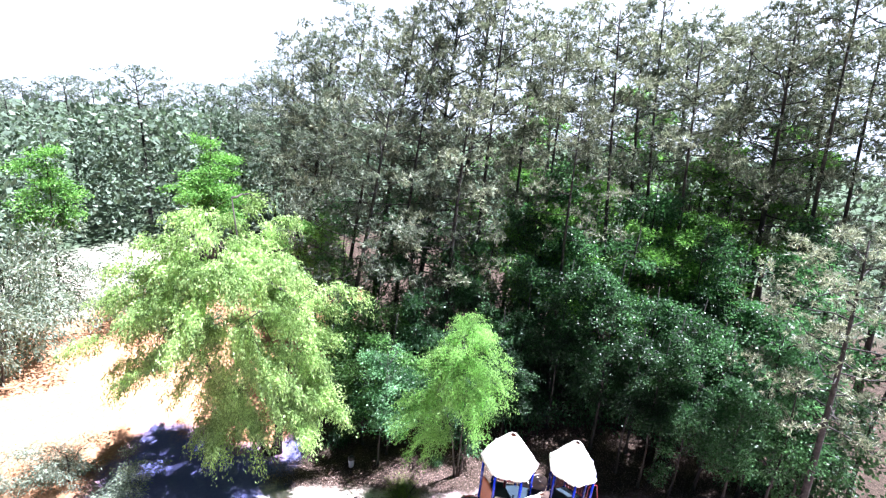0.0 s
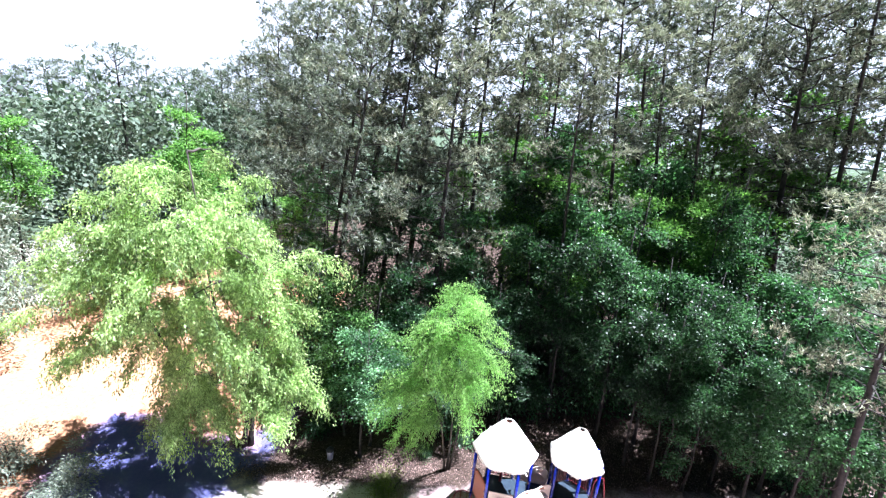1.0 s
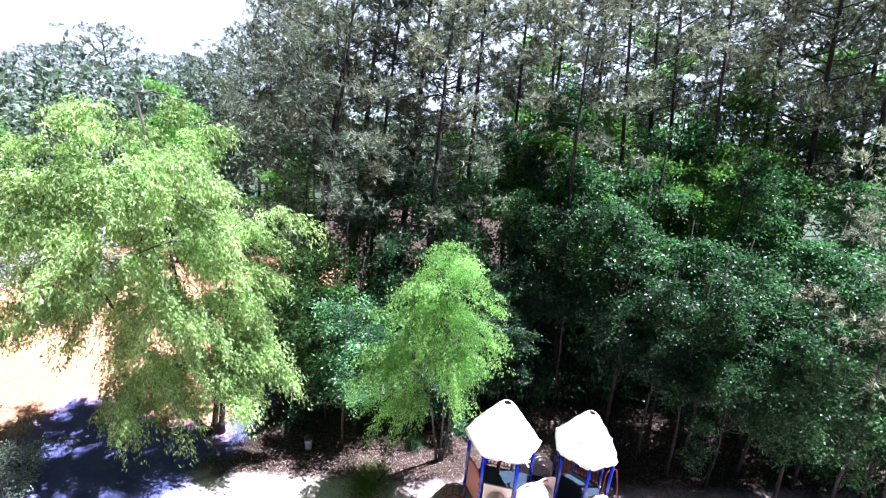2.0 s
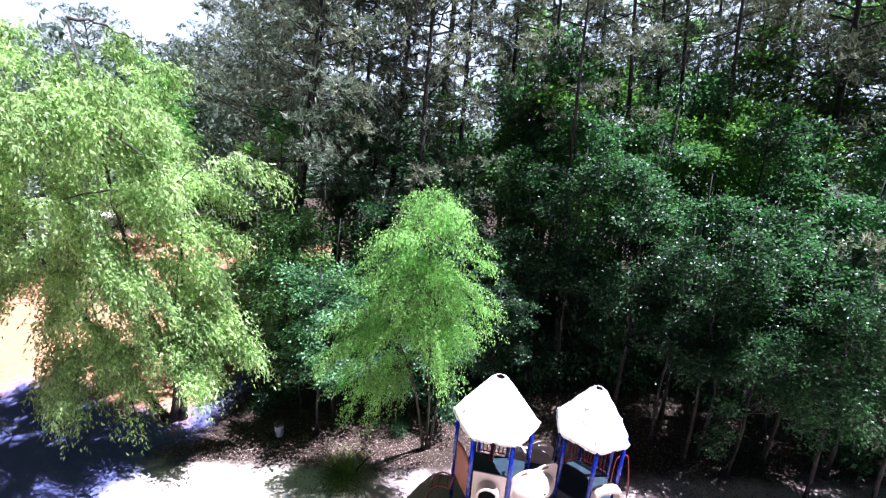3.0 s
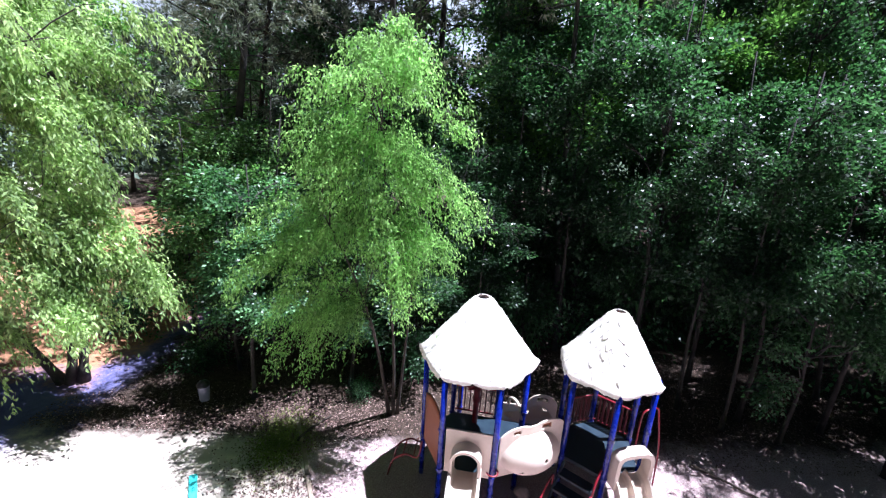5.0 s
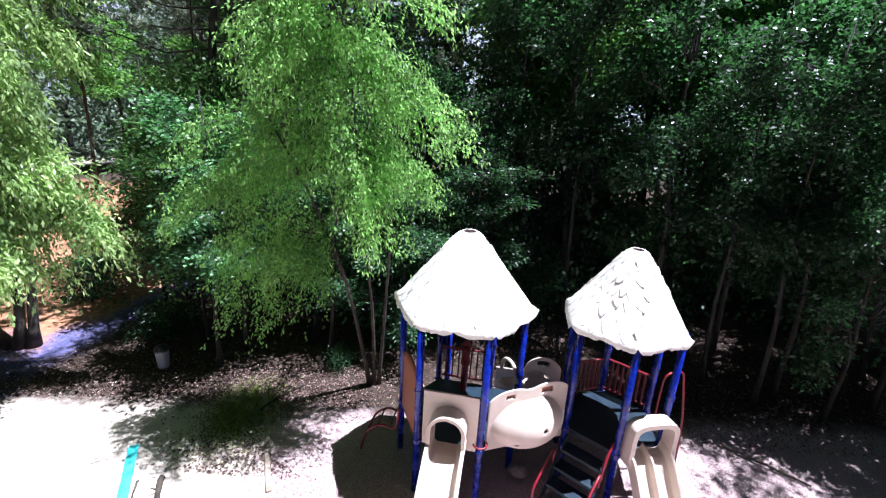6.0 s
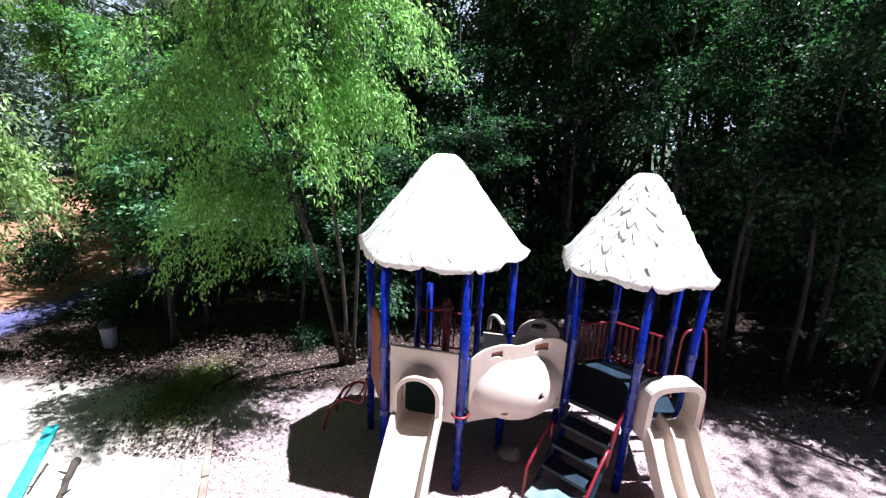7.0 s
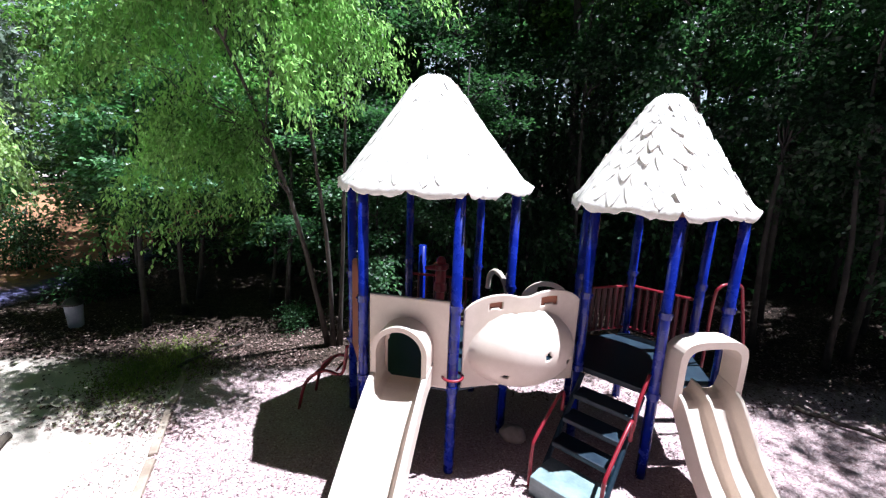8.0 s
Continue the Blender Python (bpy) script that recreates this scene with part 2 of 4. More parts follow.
def curve_points(pts, n):
    """A smooth line of n points through the given ones."""
    pts = [Vector(p) for p in pts]
    out = []
    for i in range(n):
        u = i / (n - 1) * (len(pts) - 1)
        k = min(int(u), len(pts) - 2)
        f = u - k
        p0, p1, p2, p3 = pts[max(k - 1, 0)], pts[k], pts[k + 1], pts[min(k + 2, len(pts) - 1)]
        out.append(0.5 * (2 * p1 + (p2 - p0) * f + (2 * p0 - 5 * p1 + 4 * p2 - p3) * f * f + (3 * p1 - p0 - 3 * p2 + p3) * f ** 3))
    return out


# ---------------------------------------------------------------- ground
def ground_height(x, y):
    rise = 0.06 * max(0.0, y - 2.5) * (1 if y < 30 else 30 / y)
    return rise * 0.6 + 0.05 * noise.noise(Vector((x * 0.35, y * 0.35, 0))) * min(1, max(0, abs(x - 1) - 3) / 2 + max(0, abs(y) - 2) / 2)


def make_ground():
    line = [-2500, -900, -350, -150, -80, -50] + [-36 + 0.75 * i for i in range(97)] + [50, 80, 150, 350, 900, 2500]
    verts = np.array([(x, y, ground_height(x, y)) for y in line for x in line])
    n = len(line)
    i = np.arange(n * n).reshape(n, n)
    faces = np.stack([i[:-1, :-1].ravel(), i[:-1, 1:].ravel(), i[1:, 1:].ravel(), i[1:, :-1].ravel()], 1)
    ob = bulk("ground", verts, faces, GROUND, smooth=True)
    tagged(ob, "pale sand, pink wood chips, orange clay, shade-darkened leaf mould and a shade-blue track", "ground", kind="structure")


make_ground()

# ---------------------------------------------------------------- trees
UP = np.array([0.0, 0.0, 1.0])


def unit(v):
    return v / np.maximum(np.linalg.norm(v, axis=-1, keepdims=True), 1e-9)


def leaf_quads(rng, base, way, length, width, fold=0.25, level=0.0):
    """Pointed leaves: one folded quad each; level turns their faces up. base and way (n, 3)."""
    n = len(base)
    way = unit(way)
    side = unit(np.cross(way, rng.normal(size=(n, 3)) + UP * level))
    flat = np.cross(side, way)
    ln = (length * rng.uniform(0.7, 1.25, n))[:, None]
    wd = (width * rng.uniform(0.75, 1.2, n))[:, None]
    mid = base + way * ln * 0.45
    v = np.stack([base, mid + side * wd * 0.5 + flat * wd * fold, base + way * ln, mid - side * wd * 0.5 + flat * wd * fold], 1).reshape(-1, 3)
    return v, np.arange(4 * n).reshape(n, 4)


def in_crown(rng, n, centre, radii, hollow=0.55, gap=0.0, squash_low=1.0):
    """Places in an uneven egg, thicker near its skin, with gaps."""
    out = []
    while len(out) < n:
        d = unit(rng.normal(size=3))
        r = rng.uniform(hollow ** 3, 1) ** (1 / 3)
        q = Vector(d) + Vector(centre) * 0.37
        lump = 0.78 + 0.5 * noise.noise(q * 1.9) + 0.3 * noise.noise(q * 4.3)
        p = d * r * lump * np.array(radii)
        if p[2] < 0:
            p[2] *= squash_low
        if noise.noise(Vector(p * 0.95) + Vector(centre)) < gap - 0.3:
            continue
        out.append(np.array(centre) + p)
    return np.array(out)


def sprayed(rng, cs, hub, k, length):
    """Each place grows into an outward, arching spray of k clumps."""
    out = unit((cs - np.array(hub)) * np.array([1, 1, 0.35]) + rng.normal(size=cs.shape) * 0.45 * np.array([1, 1, 0.5]))
    u = np.linspace(0, 1, k)[None, :, None]
    ln = length * rng.uniform(0.6, 1.25, (len(cs), 1, 1))
    pts = cs[:, None] + out[:, None] * ln * (u - 0.35) - UP * (0.45 * ln * u ** 2) + rng.normal(size=(len(cs), k, 3)) * 0.09
    return pts.reshape(-1, 3)


def wood(bm, a, b, r0, r1, rng, sag=0.15, n=5, sides=5):
    """A crooked limb from a to b."""
    a, b = np.array(a, float), np.array(b, float)
    ln = np.linalg.norm(b - a)
    pts = []
    for i in range(n):
        f = i / (n - 1)
        p = a + (b - a) * f + np.array([0, 0, math.sin(f * math.pi) * sag * ln])
        if 0 < i < n - 1:
            p = p + rng.normal(size=3) * ln * 0.035
        pts.append(p)
    tube(bm, pts, [r0 + (r1 - r0) * i / (n - 1) for i in range(n)], sides)
    return pts


def leafy_tree(name, label, seed, base, stems, centre, radii, clumps, per, leaf, material, bark=BARK, droop=0.0, hollow=0.55,
               gap=0.0, clump_r=0.38, limbs=9, trunk_r=0.11, squash_low=1.0, extra=(), group="", tilt=0.25, spray=(6, 0.8)):
    """A broad-leaved tree: stems are lines of points from the root; leaves hang in clumps, on drooping strands where droop > 0."""
    rng = np.random.default_rng(seed)
    tree = thing(name, label, "tree", group, base)
    k = spray[0]
    cs = sprayed(rng, in_crown(rng, clumps // k, centre, radii, hollow, gap, squash_low), centre, *spray)
    for c2, r2, k2 in extra:
        cs = np.concatenate([cs, sprayed(rng, in_crown(rng, max(3, k2 // k), c2, r2, 0.3, gap), centre, *spray)])
    bm = bmesh.new()
    line = []
    for s in stems:
        pts = curve_points(s, 9)
        tube(bm, pts, [trunk_r * (1 - 0.8 * i / 8) * (1.35 if i == 0 else 1) for i in range(9)], 9)
        line += [np.array(p) for p in pts[3:]]
    part("trunk", bm, bark, tree, smooth=True)
    line = np.array(line)
    picks = cs[rng.choice(len(cs), min(limbs * 9, len(cs)), replace=False)]
    ends = picks[:limbs]
    twig_sets = [[] for _ in range(limbs)]
    for p in picks[limbs:]:
        twig_sets[int(np.argmin(np.linalg.norm(ends - p, axis=1)))].append(p)
    for e, tw in zip(ends, twig_sets):
        near = line[np.argmin(np.linalg.norm(line - (e - UP * 0.9), axis=1))]
        bm = bmesh.new()
        pts = wood(bm, near, e, trunk_r * 0.42, trunk_r * 0.1, rng, 0.1, 6, 6)
        for p in tw:
            wood(bm, pts[int(rng.integers(2, 6))], p, trunk_r * 0.14, trunk_r * 0.04, rng, 0.12, 4, 4)
        part("limb", bm, bark, tree, smooth=True)
    ln, wd = leaf
    n = len(cs)
    hub = np.array(centre)
    if droop > 0:
        strands = per // 9
        start = np.repeat(cs, strands, 0) + rng.normal(size=(n * strands, 3)) * clump_r * np.array([1, 1, 0.6])
        out = unit((start - hub) * np.array([1, 1, 0.15])) * rng.uniform(0.15, 0.55, (len(start), 1))
        hang = droop * rng.uniform(0.35, 1.2, (len(start), 1))
        u = rng.uniform(0, 1, (len(start), 9, 1))
        pos = start[:, None] + out[:, None] * u - UP * (u ** 1.7) * hang[:, None] + rng.normal(size=(len(start), 9, 3)) * 0.025
        way = out[:, None] * 0.7 - UP * (0.25 + u) + rng.normal(size=pos.shape) * 0.45
        pos, way = pos.reshape(-1, 3), way.reshape(-1, 3)
    else:
        off = rng.normal(size=(n * per, 3)) * clump_r * np.array([1, 1, 0.5])
        pos = np.repeat(cs, per, 0) + off
        way = unit(off) + unit(pos - hub) * 0.5 - UP * tilt + rng.normal(size=off.shape) * 0.5
    v, f = leaf_quads(rng, pos, way, ln, wd, 0.25, 1.0)
    crown = bulk("crown", v, f, material, tree)
    crown["kind"] = "stuff"
    return tree


def pine_tree(name, label, seed, base, height, bare, reach, trunk_r=0.14, branches=34, needle=NEEDLE, puff=0.5, tufts=9, needles=10, group="pine trees of the wood"):
    """A tall pine: bare trunk with dead snags below, crooked limbs that carry puffs of needle tufts above."""
    rng = np.random.default_rng(seed)
    tree = thing(name, label, "tree", group, base)
    trunk = [np.array([0.16 * math.sin(3 * f + seed), 0.14 * math.sin(2.3 * f + seed * 2), height * f]) for f in np.linspace(0, 0.97, 12)]
    bm = bmesh.new()
    tube(bm, trunk, [trunk_r * (1.3 if i == 0 else 1) * (1 - 0.82 * i / 11) for i in range(12)], 9)
    part("trunk", bm, PINE_BARK, tree, smooth=True)

    def on_trunk(f):
        i = min(f, 0.999) * 11
        return trunk[int(i)] + (trunk[int(i) + 1] - trunk[int(i)]) * (i % 1)

    bm = bmesh.new()
    for k in range(7):
        root = on_trunk(bare * rng.uniform(0.5, 1.05))
        a = rng.uniform(0, 2 * math.pi)
        wood(bm, root, root + np.array([math.cos(a), math.sin(a), rng.uniform(-0.25, 0.2)]) * rng.uniform(0.4, 1.5), trunk_r * 0.16, trunk_r * 0.04, rng, -0.08, 4, 4)
    part("snags", bm, DEADWOOD, tree, "bare dead snags")["kind"] = "stuff"
    bm = bmesh.new()
    puffs = []
    for k in range(branches):
        u = (k + rng.uniform()) / branches
        root = on_trunk(bare + (1 - bare) * u * 0.97)
        ln = reach * (0.45 + 0.75 * math.sin(math.pi * min(1, 0.28 + u * 0.66))) * rng.uniform(0.5, 1.15)
        a = k * 2.4 + rng.uniform(-0.6, 0.6)
        tip = root + unit(np.array([math.cos(a), math.sin(a), rng.uniform(-0.12, 0.25) + 0.55 * u])) * ln
        pts = wood(bm, root, tip, trunk_r * 0.2, trunk_r * 0.05, rng, -0.06, 5, 4)
        for q in range(max(2, int(ln * 1.25))):
            g = 1.0 if q == 0 else rng.uniform(0.42, 0.95)
            p = root + (tip - root) * g + rng.normal(size=3) * np.array([0.3, 0.3, 0.12]) * (0.4 if q == 0 else 1) * ln * 0.4
            puffs.append((p, puff * rng.uniform(0.6, 1.25)))
            if q and rng.uniform() < 0.5:
                tube(bm, [root + (tip - root) * max(0.2, g - 0.25), p], [trunk_r * 0.06, trunk_r * 0.03], 3)
    part("branching", bm, PINE_BARK, tree)["kind"] = "stuff"
    centre = np.repeat(np.array([p for p, _ in puffs]), tufts, 0)
    size = np.repeat(np.array([q for _, q in puffs]), tufts)[:, None]
    way = unit(rng.normal(size=centre.shape) + UP * 0.55)
    spots = centre + way * size * np.array([1, 1, 0.55]) * rng.uniform(0.45, 1.0, (len(centre), 1))
    spots, way = np.repeat(spots, needles, 0), np.repeat(way, needles, 0)
    n = len(spots)
    way = unit(way * 0.8 + rng.normal(size=(n, 3)) * 0.75)
    base_p = spots + rng.normal(size=(n, 3)) * 0.03
    side = unit(np.cross(way, rng.normal(size=(n, 3)))) * 0.023
    ln = rng.uniform(0.14, 0.28, (n, 1))
    v = np.stack([base_p - side, base_p + side, base_p + way * ln], 1).reshape(-1, 3)
    crown = bulk("crown", v, np.arange(3 * n).reshape(n, 3), needle, tree)
    crown["kind"] = "stuff"
    return tree


def lean_of(x, y, share=0.35):
    """Trees of the wood lean a little inwards, pines the most."""
    return -max(-10 * share, min(10 * share, share * x)) if y < 24 else 0.0


def placed(ob, x, y, turn, size, stretch=1.0, share=0.35):
    lean = Matrix.Rotation(radians(lean_of(x, y, share)), 4, "Y")
    return copy_thing(ob, pose(x, y, ground_height(x, y) - 0.05) @ lean @ pose(0, 0, 0, 0, 0, turn) @ Matrix.Diagonal((size, size, size * stretch, 1)))


# the drooping light green tree beside the clay
leafy_tree("willow_tree", "large light green weeping tree with drooping leafy strands", 11, (-10.2, 2.4, 0),
           [[(0, 0, 0), (0.2, 0.1, 2), (-0.6, 0.1, 5), (-1.0, -0.3, 12.0)], [(0.25, 0.1, 0), (0.5, 0.3, 2.8), (1.2, -0.2, 7.5)],
            [(-0.2, 0, 0), (-1.4, -0.4, 2.8), (-3.6, -0.6, 7.6)]],
           (-1.2, -0.8, 7.9), (4.7, 2.8, 5.0), 840, 126, (0.13, 0.044), LIME_LEAF, droop=0.75, hollow=0.5, gap=0.22, clump_r=0.14,
           limbs=17, trunk_r=0.12, spray=(7, 1.2), extra=[((2.0, -1.6, 3.8), (0.8, 0.5, 0.5), 35), ((-0.3, -1.5, 3.5), (1.2, 0.6, 0.6), 35), ((0.6, -1.3, 4.1), (1.8, 0.9, 1.1), 49), ((-1.6, -1.4, 3.6), (2.2, 0.9, 1.0), 63), ((1.6, -1.2, 5.7), (1.2, 0.9, 1.3), 49), ((-3.6, -0.8, 6.2), (1.4, 1.0, 2.2), 70), ((2.6, -1.1, 4.1), (0.5, 0.4, 0.5), 21)])

# the smaller fresh green tree behind the play tower
leafy_tree("young_tree", "fresh green leaning tree with arching leafy branches", 12, (-1.7, 1.7, 0),
           [[(0, 0, 0), (0.0, -0.2, 1.8), (-0.1, -0.7, 4.0), (-0.3, -1.35, 8.3)], [(-0.1, 0.05, 0), (-0.4, -0.5, 2.4), (-0.8, -1.1, 4.2), (-1.3, -1.6, 5.6)],
            [(0.1, 0.05, 0), (0.3, -0.3, 2.6), (0.5, -0.8, 5.6)]],
           (-0.35, -1.35, 7.9), (1.5, 1.0, 1.1), 112, 81, (0.078, 0.032), GREEN_LEAF, droop=0.26, hollow=0.25, gap=0.32, clump_r=0.1,
           limbs=18, trunk_r=0.045, tilt=0.45, spray=(7, 0.85), extra=[((-0.4, -1.35, 6.4), (1.9, 1.0, 1.1), 168), ((-0.5, -1.35, 7.0), (1.4, 0.8, 0.6), 56),
           ((-0.8, -1.25, 5.0), (2.0, 0.9, 0.8), 154), ((-1.35, -1.15, 3.8), (1.25, 0.7, 0.8), 98), ((0.1, -1.1, 4.9), (0.8, 0.6, 0.6), 35)])

# pines: five grown forms, then the rest of the wood
PINE_LABEL = "tall grey green pine with a bare dark trunk"
p1 = pine_tree("pine_tree", PINE_LABEL, 21, (-2.9, 7.2, 0), 17.0, 0.44, 3.3, 0.19, 34, NEEDLE, 0.66, 13)
p2 = pine_tree("pine_tree", PINE_LABEL, 22, (3.6, 6.2, 0), 17.0, 0.62, 2.6, 0.13, 18, NEEDLE, 0.6, 12)
p3 = pine_tree("pine_tree", PINE_LABEL, 23, (11.5, 8.6, 0), 21.0, 0.68, 2.9, 0.155, 18, NEEDLE, 0.62, 12)
p4 = pine_tree("pine_tree", PINE_LABEL, 24, (-8.2, 7.0, 0), 17.5, 0.36, 3.4, 0.17, 44, DARK_NEEDLE, 0.68, 13)
p5 = pine_tree("pine_tree", "broad crowned grey green pine in the distance", 25, (-35.4, 34.0, 0), 17.6, 0.24, 4.2, 0.24, 66, DARK_NEEDLE, 0.75, 14)
for src, x, y, turn, size, tall in (
        (p5, -51.0, 44, 345, 0.98, 0.88), (p4, -43.0, 38, 80, 0.86, 0.99), (p5, -57.8, 46, 235, 0.92, 0.87), (p4, -36.1, 40, 300, 0.88, 0.99),
        (p4, -54.8, 40, 40, 0.84, 0.99), (p5, -38.8, 52, 5, 1.0, 0.90), (p5, -32.7, 46, 300, 1.0, 0.89), (p4, -24.9, 34, 165, 0.91, 0.99),
        (p5, -25.1, 39.9, 350, 1.0, 0.97), (p4, -23.5, 40.2, 300, 1.0, 1.08), (p1, -16.9, 27.8, 350, 1.1, 1.02), (p5, -14.4, 25.7, 95, 0.95, 1.17),
        (p1, -15.5, 23.7, 95, 1.15, 1.1), (p4, -13.2, 22.4, 330, 1.2, 1.07), (p2, -9.3, 11.5, 5, 1.2, 0.98), (p1, -7.7, 12.5, 40, 1.2, 1.03),
        (p2, -5.7, 8.5, 25, 1.1, 1.03), (p5, -4.6, 10.5, 15, 0.85, 1.45), (p1, -2.4, 12, 170, 1.3, 1.03), (p3, -1.2, 9.5, 270, 1.05, 0.99),
        (p2, 1.4, 11.5, 280, 1.25, 1.00), (p4, 4.8, 16, 85, 1.19, 1.04), (p3, 3.2, 9.6, 60, 1.0, 0.97), (p2, 6.4, 11.5, 275, 1.2, 1.07),
        (p3, 6.8, 8.8, 190, 1.0, 1.03), (p4, 11.0, 13.5, 245, 1.2, 1.06), (p2, 10.7, 10.5, 340, 1.25, 1.09), (p4, 14.9, 16, 15, 1.25, 1.01),
        (p1, 18.8, 18, 100, 1.3, 1.06), (p1, 17.0, 13, 205, 1.25, 1.02), (p5, 22.3, 16, 135, 1.0, 1.2),
        (p1, 16.6, 9.5, 170, 1.2, 1.1), (p4, 20.6, 11.6, 40, 1.25, 1.05), (p3, 17.9, 7.6, 305, 1.07, 1.13), (p2, 21.1, 9, 40, 1.25, 1.14),
        (p4, -12.7, 17.6, 270, 0.98, 1.00), (p4, -14.6, 25.8, 75, 0.95, 0.88), (p4, 25.3, 10, 210, 1.2, 1.12),
        (p4, -19.1, 30.6, 175, 0.95, 0.87), (p1, 11.9, -1.0, 120, 0.80, 1.0)):
    placed(src, x, y, turn, size, tall, 0.9)

# dark broad-leaved understorey
UNDER_LABEL = "dark green broad-leaved tree with glossy leaf clusters"
WOOD = "understorey trees of the wood"
u1 = leafy_tree("understory_tree", UNDER_LABEL, 31, (5.2, 3.9, 0), [[(0, 0, 0), (0.1, 0.1, 3), (0, 0.2, 6), (0.1, 0.1, 10.2)]], (0, 0, 6.6), (2.0, 1.6, 4.2),
                198, 36, (0.122, 0.08), DEEP_LEAF, hollow=0.25, gap=0.44, clump_r=0.2, bark=PINE_BARK, trunk_r=0.08, group=WOOD)
u2 = leafy_tree("understory_tree", UNDER_LABEL, 32, (8.9, 3.5, 0), [[(0, 0, 0), (0.15, 0, 2), (0.1, 0.1, 4.5), (0.3, 0, 8.8)]], (0, 0, 5.2), (2.2, 1.6, 4.0),
                198, 36, (0.125, 0.082), DEEP_LEAF, hollow=0.25, gap=0.44, clump_r=0.2, bark=PINE_BARK, trunk_r=0.075, group=WOOD)
u3 = leafy_tree("understory_tree", UNDER_LABEL, 33, (1.7, 6.6, 0), [[(0, 0, 0), (-0.1, 0, 2.5), (0.1, 0.1, 5), (0, 0, 9.6)]], (0, 0, 6.3), (1.8, 1.4, 3.9),
                186, 36, (0.118, 0.077), DEEP_LEAF, hollow=0.25, gap=0.44, clump_r=0.19, bark=PINE_BARK, trunk_r=0.07, group=WOOD)
u4 = leafy_tree("understory_tree", "mid green broad-leaved tree beside the clay bank", 35, (-5.2, 3.6, 0), [[(0, 0, 0), (0.1, 0.1, 2), (-0.1, 0.1, 4), (0.1, 0.1, 7.0)]], (0, 0, 4.3), (2.0, 1.5, 3.0),
                186, 36, (0.115, 0.07), MID_LEAF, hollow=0.25, gap=0.44, clump_r=0.2, bark=PINE_BARK, trunk_r=0.06, group=WOOD)
s1 = leafy_tree("spring_tree", "bright yellow green tree among the pines", 34, (2.2, 9.0, 0), [[(0, 0, 0), (0.1, 0.1, 5), (0, 0.2, 9), (0.1, 0.1, 14)]], (0, 0, 9.6), (2.4, 2.2, 4.8),
                200, 38, (0.18, 0.11), SPRING_LEAF, hollow=0.4, gap=0.25, clump_r=0.3, trunk_r=0.1, group="bright trees behind")
for src, x, y, turn, size, tall in (
        (u3, 3.3, 5.2, 60, 1.0, 1.0), (u1, 7.0, 3.8, 200, 0.95, 0.95), (u2, 10.5, 3.2, 150, 0.95, 0.95), (u1, 12.2, 3.3, 20, 1.05, 0.9), (u2, 14.2, 2.6, 40, 1.15, 1.0),
        (u1, 16.4, 1.4, 110, 1.15, 1.0), (u3, 0.2, 5.2, 280, 0.9, 0.8), (u1, 4.2, 6.6, 20, 1.05, 1.08), (u2, 6.4, 6.0, 320, 1.1, 1.15),
        (u3, 10.2, 5.8, 170, 1.1, 1.1), (u2, 12.4, 6.2, 260, 1.15, 1.1), (u1, 14.6, 5.4, 75, 1.15, 1.0), (u3, 16.8, 6.4, 310, 1.3, 1.0),
        (u2, -0.6, 8.2, 340, 1.05, 1.05), (u1, 1.6, 8.8, 75, 1.1, 1.1), (u3, 3.6, 9.4, 15, 1.25, 1.15), (u1, 8.6, 8.6, 230, 1.2, 1.1),
        (u3, -2.2, 4.4, 120, 0.95, 0.72), (u4, -3.6, 3.6, 10, 0.9, 0.8), (u4, -6.8, 3.8, 85, 0.9, 0.9), (u4, -8.2, 4.8, 140, 1.0, 0.95),
        (u2, -4.2, 5.6, 35, 1.0, 0.86), (u4, -6.2, 6.0, 60, 1.1, 1.05), (u3, -2.6, 6.6, 235, 1.05, 0.9), (u4, -8.6, 7.4, 300, 1.2, 1.05), (u1, -4.6, 8.4, 75, 1.15, 0.95),
        (u4, -9.2, 9.0, 20, 1.1, 1.0), (u2, -6.6, 10.6, 120, 1.3, 1.0), (u3, -9.6, 12.0, 330, 1.2, 0.9),

        # trees at (11.2, -0.1), (9.6, 0.3): added mostly out of view to cast shade
        (u1, 13.0, 0.6, 60, 0.9, 0.8), (u3, -5.3, 2.1, 310, 0.85, 0.74), (u2, 7.9, 1.3, 330, 0.75, 1.05), (u3, 6.7, 1.7, 70, 0.8, 1.0), (u2, 11.2, -0.1, 160, 0.9, 1.0), (u1, 9.6, 0.3, 25, 0.8, 0.9), (u3, 0.5, 3.7, 200, 0.8, 0.66), (u2, -1.3, 3.4, 45, 0.75, 0.66), (u1, -3.0, 2.9, 300, 0.75, 0.62), (u3, -5.0, 2.8, 95, 0.85, 0.62), (u2, -6.2, 3.3, 170, 0.75, 0.66), (u3, 7.4, 2.1, 130, 0.95, 0.95), (u1, 9.4, 1.8, 290, 0.85, 0.95), (u3, 11.2, 1.4, 215, 1.0, 0.95), (u3, 6.0, 2.5, 10, 0.85, 0.95), (u2, 18.8, -0.6, 200, 1.15, 0.95)):
    placed(src, x, y, turn, size, tall)
